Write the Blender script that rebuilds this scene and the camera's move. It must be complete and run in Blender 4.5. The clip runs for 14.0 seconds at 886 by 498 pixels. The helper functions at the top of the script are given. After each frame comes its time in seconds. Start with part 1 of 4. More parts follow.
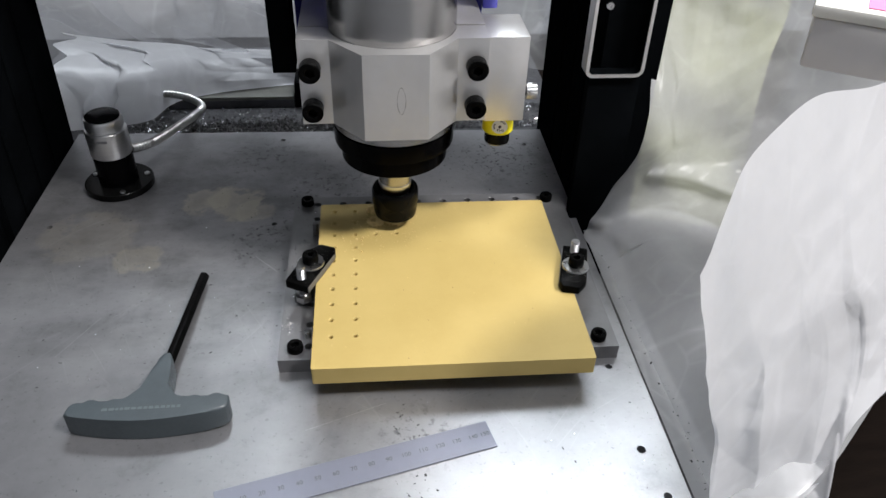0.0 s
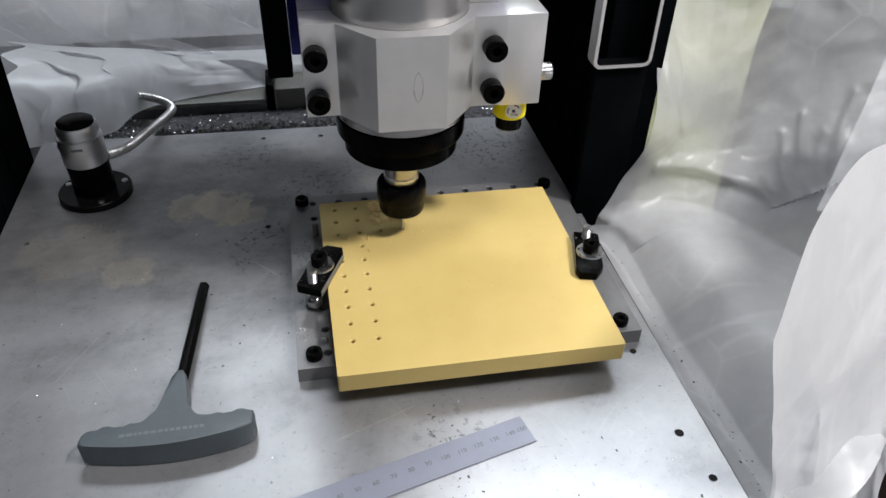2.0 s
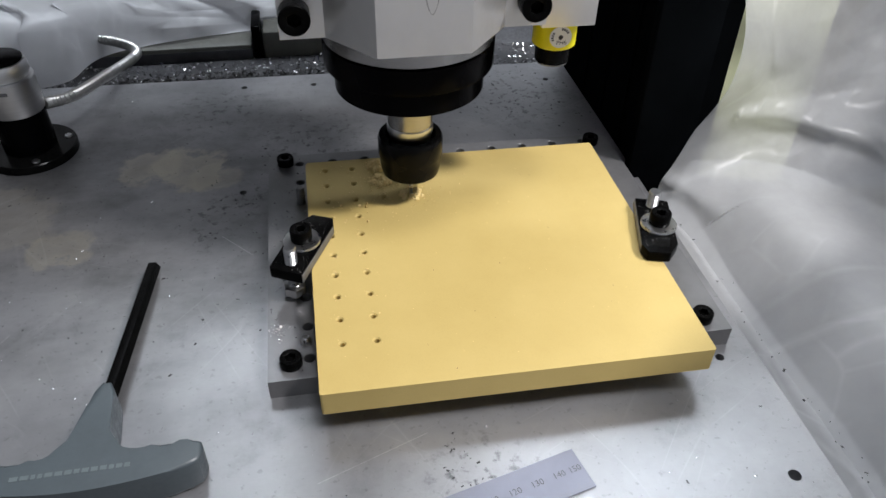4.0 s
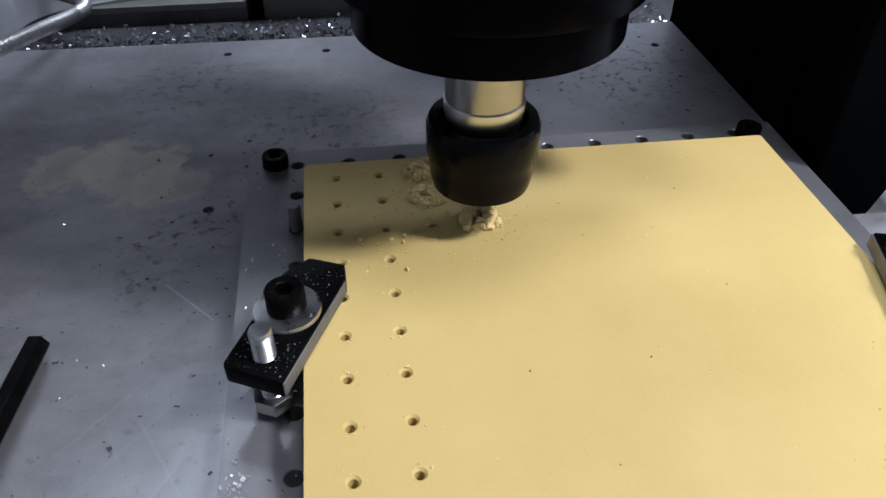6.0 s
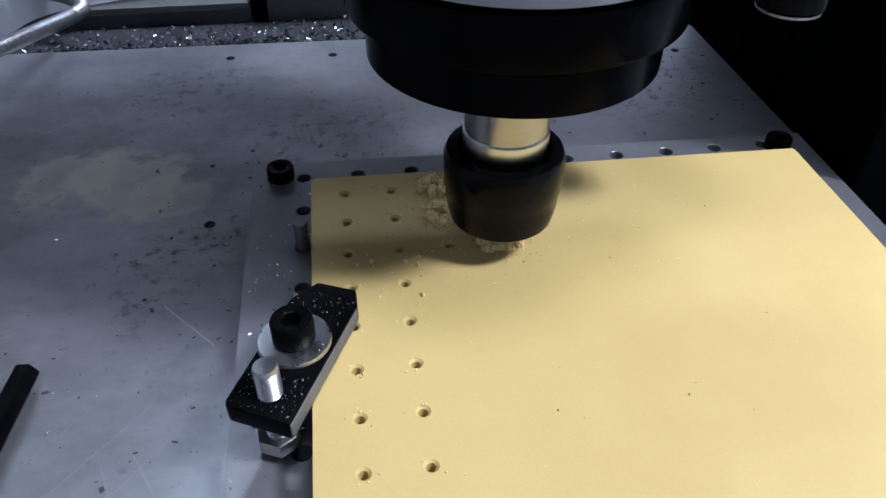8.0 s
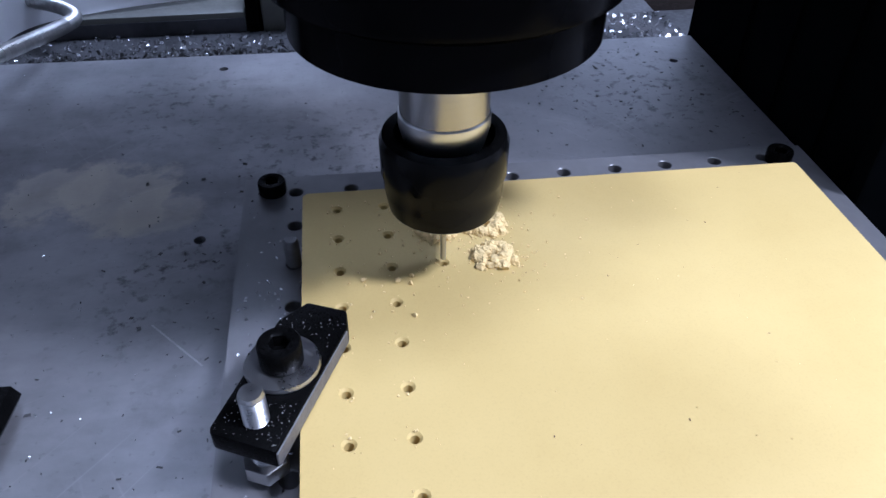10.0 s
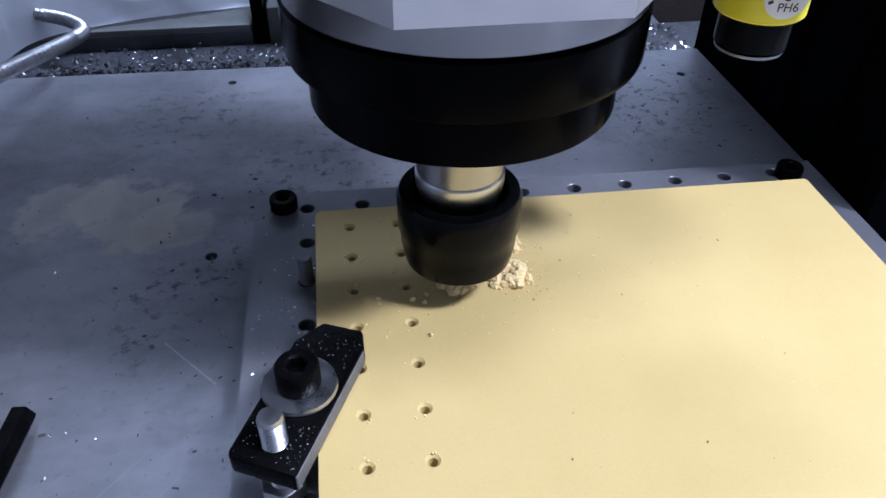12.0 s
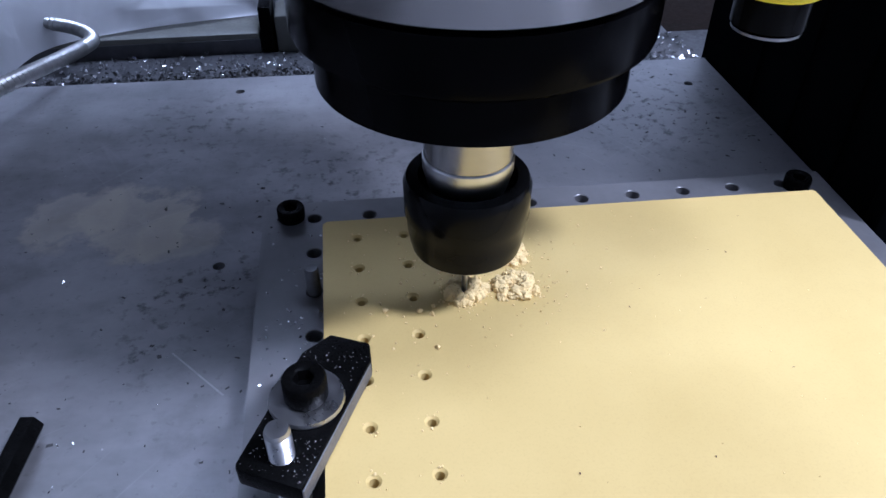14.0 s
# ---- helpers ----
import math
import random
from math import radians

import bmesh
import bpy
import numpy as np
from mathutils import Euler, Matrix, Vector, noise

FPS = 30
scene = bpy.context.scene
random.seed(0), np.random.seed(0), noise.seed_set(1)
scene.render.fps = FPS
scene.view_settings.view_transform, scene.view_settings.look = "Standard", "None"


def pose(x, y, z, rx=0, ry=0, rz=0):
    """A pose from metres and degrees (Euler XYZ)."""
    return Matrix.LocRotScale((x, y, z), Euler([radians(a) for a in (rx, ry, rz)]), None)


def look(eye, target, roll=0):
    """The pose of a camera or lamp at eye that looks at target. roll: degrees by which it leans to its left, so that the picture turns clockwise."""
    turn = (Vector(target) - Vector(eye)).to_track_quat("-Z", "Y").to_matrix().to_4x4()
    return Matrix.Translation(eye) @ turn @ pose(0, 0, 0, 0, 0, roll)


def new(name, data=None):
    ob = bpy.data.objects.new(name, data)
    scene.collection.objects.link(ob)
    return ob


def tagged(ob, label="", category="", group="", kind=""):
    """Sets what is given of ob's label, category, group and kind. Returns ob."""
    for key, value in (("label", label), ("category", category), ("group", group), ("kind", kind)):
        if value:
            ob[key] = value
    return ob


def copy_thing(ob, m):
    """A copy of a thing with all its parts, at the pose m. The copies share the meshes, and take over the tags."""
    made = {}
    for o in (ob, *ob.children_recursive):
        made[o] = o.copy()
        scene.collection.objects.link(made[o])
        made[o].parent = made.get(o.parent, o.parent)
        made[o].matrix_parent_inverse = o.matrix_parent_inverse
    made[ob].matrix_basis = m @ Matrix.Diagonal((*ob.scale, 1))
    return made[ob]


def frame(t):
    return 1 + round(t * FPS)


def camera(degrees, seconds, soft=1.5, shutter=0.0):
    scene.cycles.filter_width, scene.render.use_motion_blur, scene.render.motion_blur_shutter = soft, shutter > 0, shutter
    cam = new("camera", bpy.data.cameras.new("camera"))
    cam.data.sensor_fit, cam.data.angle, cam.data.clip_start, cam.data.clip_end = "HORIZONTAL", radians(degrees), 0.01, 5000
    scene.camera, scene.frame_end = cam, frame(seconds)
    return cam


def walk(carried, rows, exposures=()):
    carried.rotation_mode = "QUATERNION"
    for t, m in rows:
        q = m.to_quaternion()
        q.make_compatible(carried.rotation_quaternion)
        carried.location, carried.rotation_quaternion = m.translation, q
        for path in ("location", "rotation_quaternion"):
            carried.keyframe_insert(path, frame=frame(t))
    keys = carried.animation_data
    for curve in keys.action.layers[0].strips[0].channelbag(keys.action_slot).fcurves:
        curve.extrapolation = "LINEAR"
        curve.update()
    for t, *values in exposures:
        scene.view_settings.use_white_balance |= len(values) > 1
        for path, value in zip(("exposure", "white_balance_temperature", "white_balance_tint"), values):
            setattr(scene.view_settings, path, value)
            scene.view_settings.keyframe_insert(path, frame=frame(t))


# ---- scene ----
cam = camera(61.7, 14.0)
PATH = (
    (0, (0.0143, -0.3474, 0.3449), (0.1048, 0.4427, -0.2614), 1.79),
    (0.5, (0.0124, -0.3448, 0.3439), (0.1047, 0.4432, -0.2648), 1.89),
    (1, (0.0081, -0.3442, 0.3446), (0.1069, 0.4436, -0.2633), 2.40),
    (1.5, (-0.0026, -0.3360, 0.3402), (0.1033, 0.4501, -0.2688), 2.57),
    (2, (-0.0298, -0.3129, 0.3376), (0.1359, 0.4575, -0.2781), 1.81),
    (2.5, (-0.0239, -0.3073, 0.3313), (0.1475, 0.4532, -0.2950), 1.47),
    (3, (-0.0166, -0.2934, 0.3217), (0.1262, 0.4619, -0.3180), 1.05),
    (3.2, (-0.0156, -0.2850, 0.3141), (0.1300, 0.4713, -0.3238), 1.23),
    (5.3, (-0.0111, -0.1066, 0.1821), (0.1065, 0.6533, -0.4572), -0.77),
    (5.5, (-0.0100, -0.0963, 0.1793), (0.0937, 0.6666, -0.4589), -0.91),
    (6, (-0.0090, -0.0802, 0.1723), (0.1027, 0.6768, -0.4716), 0.28),
    (6.5, (-0.0120, -0.0718, 0.1704), (0.0954, 0.6889, -0.4698), 0.41),
    (7, (-0.0095, -0.0696, 0.1702), (0.0980, 0.6918, -0.4692), 0.15),
    (7.5, (-0.0099, -0.0676, 0.1680), (0.1032, 0.6903, -0.4746), 0.64),
    (8, (-0.0114, -0.0637, 0.1678), (0.0986, 0.6927, -0.4770), 0.44),
    (8.2, (-0.0109, -0.0649, 0.1669), (0.1005, 0.6919, -0.4772), 0.42),
    (10.5, (-0.0089, -0.0546, 0.1670), (0.1024, 0.7080, -0.4704), 0.49),
    (11, (-0.0107, -0.0527, 0.1696), (0.0978, 0.7113, -0.4664), 0.32),
    (11.5, (-0.0115, -0.0540, 0.1705), (0.0965, 0.7117, -0.4636), 0.08),
    (12, (-0.0128, -0.0548, 0.1701), (0.1000, 0.7113, -0.4627), 0.46),
    (12.5, (-0.0122, -0.0552, 0.1703), (0.1027, 0.7121, -0.4606), 0.32),
    (13, (-0.0111, -0.0549, 0.1706), (0.1007, 0.7138, -0.4591), 0.15),
    (13.5, (-0.0125, -0.0541, 0.1717), (0.0921, 0.7163, -0.4573), 0.03),
    (14, (-0.0130, -0.0536, 0.1714), (0.0924, 0.7182, -0.4557), 0.25),
)
EXPOSURES = [(0, 0.0, 6550, 11), (3.2, 0.0, 6550, 11), (5.3, 0.0, 6050, 13.5), (8.2, 0.18, 5350, 17.5), (10.5, 0.30, 5020, 22), (14, 0.30, 5020, 22)]
KEY_RIGHT, KEY_REAR, KEY_FRONT = 56.0, 70.0, 17.0
walk(cam, [(t, look(eye, target, roll)) for t, eye, target, roll in PATH],
     exposures=EXPOSURES)

# ---- world and light ----
world = bpy.data.worlds.new("room_air")
scene.world = world
world.use_nodes = True
world.node_tree.nodes["Background"].inputs[0].default_value = (0.80, 0.88, 1.0, 1)
world.node_tree.nodes["Background"].inputs[1].default_value = 0.03


def area_lamp(name, eye, target, sx, sy, watts, colour):
    data = bpy.data.lights.new(name, "AREA")
    data.shape, data.size, data.size_y = "RECTANGLE", sx, sy
    data.energy, data.color = watts, colour
    lamp = new(name, data)
    lamp.matrix_world = look(eye, target)
    return lamp


# the workshop's lamps: a work lamp to the right, a panel behind the machine, a weak one overhead
area_lamp("work_lamp", (1.15, -0.55, 1.80), (0.0, 0.03, 0), 0.28, 0.28, KEY_RIGHT, (1.0, 0.985, 0.98))
area_lamp("ceiling_lamp_rear", (0.42, 1.27, 2.02), (0.05, -0.1, 0), 1.5, 0.5, KEY_REAR, (0.86, 0.93, 1.0))
area_lamp("ceiling_lamp_front", (0.30, -0.25, 2.02), (0.30, -0.25, 0), 0.40, 0.40, KEY_FRONT, (0.95, 0.97, 1.0))

# ---- materials ----


def nodes_of(name):
    m = bpy.data.materials.new(name)
    m.use_nodes = True
    nt = m.node_tree
    return m, nt, nt.nodes["Principled BSDF"]


def add(nt, kind, **values):
    n = nt.nodes.new(kind)
    for key, value in values.items():
        if key in n.inputs:
            n.inputs[key].default_value = value
    return n


def noise_of(nt, scale, detail=6.0, rough=0.6, coords="Object", stretch=(1, 1, 1)):
    tc = nt.nodes.new("ShaderNodeTexCoord")
    mp = nt.nodes.new("ShaderNodeMapping")
    mp.inputs["Scale"].default_value = stretch
    n = add(nt, "ShaderNodeTexNoise", Scale=scale, Detail=detail, Roughness=rough)
    nt.links.new(tc.outputs[coords], mp.inputs["Vector"])
    nt.links.new(mp.outputs["Vector"], n.inputs["Vector"])
    return n.outputs["Fac"]


def ramp(nt, fac, stops):
    r = nt.nodes.new("ShaderNodeValToRGB")
    while len(r.color_ramp.elements) < len(stops):
        r.color_ramp.elements.new(0.5)
    for e, (at, c) in zip(r.color_ramp.elements, stops):
        e.position, e.color = at, (*c, 1) if len(c) == 3 else c
    nt.links.new(fac, r.inputs["Fac"])
    return r.outputs["Color"]


def grey(v):
    return (v, v, v)


def mixed(nt, fac, a, b, blend="MIX"):
    m = nt.nodes.new("ShaderNodeMix")
    m.data_type, m.blend_type = "RGBA", blend
    for value, socket in ((fac, m.inputs[0]), (a, m.inputs[6]), (b, m.inputs[7])):
        if hasattr(value, "links"):
            nt.links.new(value, socket)
        else:
            socket.default_value = value if isinstance(value, float) else (*value, 1)
    return m.outputs[2]


def bumped(nt, bsdf, height, strength, distance=0.001):
    b = add(nt, "ShaderNodeBump", Strength=strength, Distance=distance)
    nt.links.new(height, b.inputs["Height"])
    nt.links.new(b.outputs["Normal"], bsdf.inputs["Normal"])


def simple(name, colour, rough, metal=0.0, vary=0.25, scale=60.0, bump=0.1, stretch=(1, 1, 1), coat=0.0):
    m, nt, b = nodes_of(name)
    n = noise_of(nt, scale, stretch=stretch)
    dark = tuple(c * (1 - vary) for c in colour)
    light = tuple(min(1, c * (1 + vary)) for c in colour)
    nt.links.new(ramp(nt, n, ((0.3, dark), (0.7, light))), b.inputs["Base Color"])
    fine = noise_of(nt, scale * 9, 4, stretch=stretch)
    nt.links.new(ramp(nt, fine, ((0.3, grey(max(0.02, rough * 0.8))), (0.7, grey(min(1, rough * 1.25))))), b.inputs["Roughness"])
    b.inputs["Metallic"].default_value = metal
    b.inputs["Coat Weight"].default_value = coat
    if max(colour) < 0.01:
        b.inputs["Specular IOR Level"].default_value = 0.0 if "powder" in name else 0.08 if "gloss" in name else 0.03
    if bump:
        bumped(nt, b, fine, bump, 0.0004)
    return m


def turned(name, colour, rough, aniso):
    """Lathe-turned metal: fine grooves round z spread the gloss along the axis."""
    m, nt, b = nodes_of(name)
    lines = noise_of(nt, 700, 3, 0.6, stretch=(0.02, 0.02, 1))
    stain = noise_of(nt, 45, 4, 0.6)
    base = mixed(nt, 0.5, ramp(nt, lines, ((0.3, tuple(c * 0.86 for c in colour)), (0.7, colour))), ramp(nt, stain, ((0.3, tuple(c * 0.85 for c in colour)), (0.7, colour))))
    nt.links.new(base, b.inputs["Base Color"])
    b.inputs["Metallic"].default_value, b.inputs["Roughness"].default_value = 1.0, rough
    b.inputs["Anisotropic"].default_value = aniso
    tangent = nt.nodes.new("ShaderNodeTangent")
    tangent.direction_type, tangent.axis = "RADIAL", "Z"
    nt.links.new(tangent.outputs["Tangent"], b.inputs["Tangent"])
    return m


def spot(nt, x, y, radius):
    """1 in the middle of a round patch of the table, 0 past its radius."""
    tc = nt.nodes.new("ShaderNodeTexCoord")
    d = nt.nodes.new("ShaderNodeVectorMath")
    d.operation = "DISTANCE"
    d.inputs[1].default_value = (x, y, 0)
    nt.links.new(tc.outputs["Object"], d.inputs[0])
    mr = nt.nodes.new("ShaderNodeMapRange")
    mr.inputs["From Min"].default_value, mr.inputs["From Max"].default_value = 0.0, radius
    mr.inputs["To Min"].default_value, mr.inputs["To Max"].default_value = 2.2, 0.0
    nt.links.new(d.outputs["Value"], mr.inputs["Value"])
    return mr.outputs["Result"]


def table_metal():
    m, nt, b = nodes_of("worn_aluminium")
    big = noise_of(nt, 7, 6, 0.6)
    mid = noise_of(nt, 26, 9, 0.72)
    fine = noise_of(nt, 900, 3, 0.6)
    scratch = noise_of(nt, 60, 3, 0.5, stretch=(1, 14, 1))
    cross = noise_of(nt, 45, 3, 0.5, stretch=(11, 1.6, 1))
    base = ramp(nt, big, ((0.3, (0.22, 0.22, 0.23)), (0.55, (0.30, 0.30, 0.31)), (0.75, (0.37, 0.37, 0.37))))
    smudge = ramp(nt, mid, ((0.34, grey(0.55)), (0.46, grey(0.85)), (0.66, grey(1.0))))
    base = mixed(nt, 0.5, base, smudge, "MULTIPLY")
    # wiping smudges that also paint in the shade on the table's rear left
    shade_smudge = ramp(nt, noise_of(nt, 14, 5, 0.6, stretch=(1.0, 1.7, 1)), ((0.36, grey(0.62)), (0.60, grey(1.0))))
    # how far that rear-left darkening reaches
    oily = nt.nodes.new("ShaderNodeMath")
    oily.operation, oily.use_clamp = "MULTIPLY", True
    oily.inputs[1].default_value = 0.7
    nt.links.new(spot(nt, -0.12, 0.17, 0.26), oily.inputs[0])
    base = mixed(nt, oily.outputs[0], base, mixed(nt, 1.0, base, shade_smudge, "MULTIPLY"))
    fleck = ramp(nt, noise_of(nt, 330, 3, 0.5), ((0.30, grey(0.6)), (0.38, grey(1.0))))
    base = mixed(nt, 0.45, base, fleck, "MULTIPLY")
    # dried cutting residue with an uneven outline
    for x, y, r, amount in ((-0.098, 0.190, 0.036, 0.42), (-0.123, 0.194, 0.030, 0.36), (-0.160, 0.118, 0.026, 0.34), (-0.082, 0.178, 0.024, 0.3), (-0.205, 0.150, 0.05, 0.2)):
        edge = nt.nodes.new("ShaderNodeMath")
        edge.operation = "MULTIPLY"
        nt.links.new(spot(nt, x, y, r), edge.inputs[0])
        nt.links.new(ramp(nt, noise_of(nt, 48, 7, 0.65), ((0.30, grey(0.15)), (0.70, grey(1)))), edge.inputs[1])
        patch = ramp(nt, edge.outputs[0], ((0.34, grey(0)), (0.56, grey(amount * 1.35)), (1.0, grey(amount))))
        base = mixed(nt, patch, base, (0.42, 0.385, 0.31))
    # clusters of small dark oil spots
    for x, y, r in ((-0.080, 0.143, 0.024), (-0.083, 0.117, 0.016), (-0.058, 0.150, 0.022), (-0.021, 0.212, 0.050), (-0.085, 0.262, 0.045), (0.130, 0.250, 0.055), (0.035, -0.060, 0.030)):
        near = nt.nodes.new("ShaderNodeMath")
        near.operation, near.use_clamp = "MULTIPLY", True
        nt.links.new(spot(nt, x, y, r), near.inputs[0])
        nt.links.new(ramp(nt, noise_of(nt, 190, 4, 0.62), ((0.54, grey(0)), (0.68, grey(0.62)))), near.inputs[1])
        base = mixed(nt, near.outputs[0], base, (0.07, 0.07, 0.075))
    for turn, width in ((0.5, 0.006), (1.1, 0.004), (-0.7, 0.005), (2.0, 0.004)):
        tc, mp = nt.nodes.new("ShaderNodeTexCoord"), nt.nodes.new("ShaderNodeMapping")
        mp.vector_type = "TEXTURE"
        mp.inputs["Rotation"].default_value = (0, 0, turn)
        mp.inputs["Scale"].default_value = (1.0, 14.0, 1.0)
        nt.links.new(tc.outputs["Object"], mp.inputs["Vector"])
        n = add(nt, "ShaderNodeTexNoise", Scale=38.0, Detail=1.0, Roughness=0.4)
        nt.links.new(mp.outputs["Vector"], n.inputs["Vector"])
        hair = ramp(nt, n.outputs["Fac"], ((0.5 - width, grey(0)), (0.5, grey(0.09)), (0.5 + width, grey(0))))
        alive = ramp(nt, noise_of(nt, 13 + 3 * turn, 2, 0.5), ((0.54, grey(0)), (0.66, grey(1))))
        base = mixed(nt, mixed(nt, 1.0, hair, alive, "MULTIPLY"), base, (0.68, 0.68, 0.68))
    for x, y, turn, length, wide, amount in ((-0.0752, 0.1167, -48.0, 0.026, 0.0003, 0.30), (-0.030, -0.050, 20.0, 0.05, 0.0002, 0.25), (-0.190, 0.020, 62.0, 0.04, 0.0002, 0.22)):
        tc, mp, sep = (nt.nodes.new("ShaderNode" + kind) for kind in ("TexCoord", "Mapping", "SeparateXYZ"))
        mp.vector_type = "TEXTURE"
        mp.inputs["Location"].default_value = (x, y, 0)
        mp.inputs["Rotation"].default_value = (0, 0, radians(turn))
        nt.links.new(tc.outputs["Object"], mp.inputs["Vector"])
        nt.links.new(mp.outputs["Vector"], sep.inputs[0])
        inside = []
        for socket, middle, reach in ((0, length / 2, length / 2), (1, 0.0, wide)):
            c = nt.nodes.new("ShaderNodeMath")
            c.operation = "COMPARE"
            c.inputs[1].default_value, c.inputs[2].default_value = middle, reach
            nt.links.new(sep.outputs[socket], c.inputs[0])
            inside.append(c.outputs[0])
        both = nt.nodes.new("ShaderNodeMath")
        both.operation = "MULTIPLY"
        nt.links.new(inside[0], both.inputs[0])
        nt.links.new(inside[1], both.inputs[1])
        fade = ramp(nt, both.outputs[0], ((0.0, grey(0)), (1.0, grey(amount))))
        base = mixed(nt, mixed(nt, 1.0, fade, ramp(nt, noise_of(nt, 300, 2), ((0.3, grey(0.3)), (0.6, grey(1)))), "MULTIPLY"), base, (0.7, 0.7, 0.7))
    nt.links.new(base, b.inputs["Base Color"])
    b.inputs["Metallic"].default_value = 0.70
    r = mixed(nt, 0.5, ramp(nt, mid, ((0.3, grey(0.45)), (0.7, grey(0.36)))), ramp(nt, scratch, ((0.3, grey(0.41)), (0.65, grey(0.30)))))
    r = mixed(nt, 0.3, r, ramp(nt, cross, ((0.35, grey(0.48)), (0.6, grey(0.31)))))
    nt.links.new(r, b.inputs["Roughness"])
    bumped(nt, b, fine, 0.12, 0.0003)
    return m


def board_material():
    m, nt, b = nodes_of("tan_tooling_board")
    base = ramp(nt, noise_of(nt, 25, 6), ((0.3, (0.48, 0.355, 0.120)), (0.7, (0.53, 0.398, 0.143))))
    speck = ramp(nt, noise_of(nt, 1500, 2), ((0.25, grey(0.95)), (0.5, grey(1.0))))
    nt.links.new(mixed(nt, 1.0, base, speck, "MULTIPLY"), b.inputs["Base Color"])
    b.inputs["Roughness"].default_value = 0.62
    b.inputs["Specular IOR Level"].default_value = 0.35
    bumped(nt, b, noise_of(nt, 2500, 2), 0.05, 0.0002)
    return m


def film_material(name, tint, cover, thick=0.5, creased=0.22, relief_share=0.35):
    """Thin milky plastic film: part clear, part scattering, with sharp gloss."""
    m, nt, b = nodes_of(name)
    out = nt.nodes["Material Output"]
    b.inputs["Base Color"].default_value = (*tint, 1)
    b.inputs["Roughness"].default_value = 0.32
    b.inputs["Specular IOR Level"].default_value = 0.5
    tl = nt.nodes.new("ShaderNodeBsdfTranslucent")
    tl.inputs["Color"].default_value = (*tint, 1)
    clear = nt.nodes.new("ShaderNodeBsdfTransparent")
    a, c = nt.nodes.new("ShaderNodeMixShader"), nt.nodes.new("ShaderNodeMixShader")
    a.inputs[0].default_value = thick
    nt.links.new(b.outputs[0], a.inputs[1])
    nt.links.new(tl.outputs[0], a.inputs[2])
    # stress-whitened creases: thin ridges of two noises, alive in patches
    heights, lines = [], []
    for scale, squash in ((16, (1, 1, 0.45)), (34, (0.7, 1, 0.9))):
        tc, mp = nt.nodes.new("ShaderNodeTexCoord"), nt.nodes.new("ShaderNodeMapping")
        mp.inputs["Scale"].default_value = squash
        mp.inputs["Rotation"].default_value = (0.5, 0.35, 0.2)
        nt.links.new(tc.outputs["Object"], mp.inputs["Vector"])
        v = nt.nodes.new("ShaderNodeTexVoronoi")
        v.feature = "DISTANCE_TO_EDGE"
        v.inputs["Scale"].default_value = scale
        nt.links.new(mp.outputs["Vector"], v.inputs["Vector"])
        alive = ramp(nt, noise_of(nt, scale * 0.45, 3, 0.55), ((0.50, grey(0)), (0.70, grey(1))))
        line = ramp(nt, v.outputs["Distance"], ((0.0, grey(1)), (0.05, grey(0))))
        lines.append(mixed(nt, 1.0, line, alive, "MULTIPLY"))
        heights.append(mixed(nt, 1.0, ramp(nt, v.outputs["Distance"], ((0.0, grey(0.6)), (0.35, grey(0)))), alive, "MULTIPLY"))
    crease = mixed(nt, 1.0, lines[0], lines[1], "ADD")
    relief = mixed(nt, 0.4, heights[0], heights[1], "ADD")
    wear = ramp(nt, noise_of(nt, 14, 7, 0.6), ((0.3, grey(cover - 0.07)), (0.7, grey(min(1.0, cover + 0.06)))))
    wear = mixed(nt, creased, wear, crease, "ADD")
    nt.links.new(wear, c.inputs[0])
    nt.links.new(clear.outputs[0], c.inputs[1])
    nt.links.new(a.outputs[0], c.inputs[2])
    nt.links.new(c.outputs[0], out.inputs["Surface"])
    wr = mixed(nt, relief_share, noise_of(nt, 18, 5, 0.5, stretch=(1, 1, 0.45)), relief)
    bp = add(nt, "ShaderNodeBump", Strength=0.08, Distance=0.004)
    nt.links.new(wr, bp.inputs["Height"])
    for sh in (b, tl):
        nt.links.new(bp.outputs["Normal"], sh.inputs["Normal"])
    return m


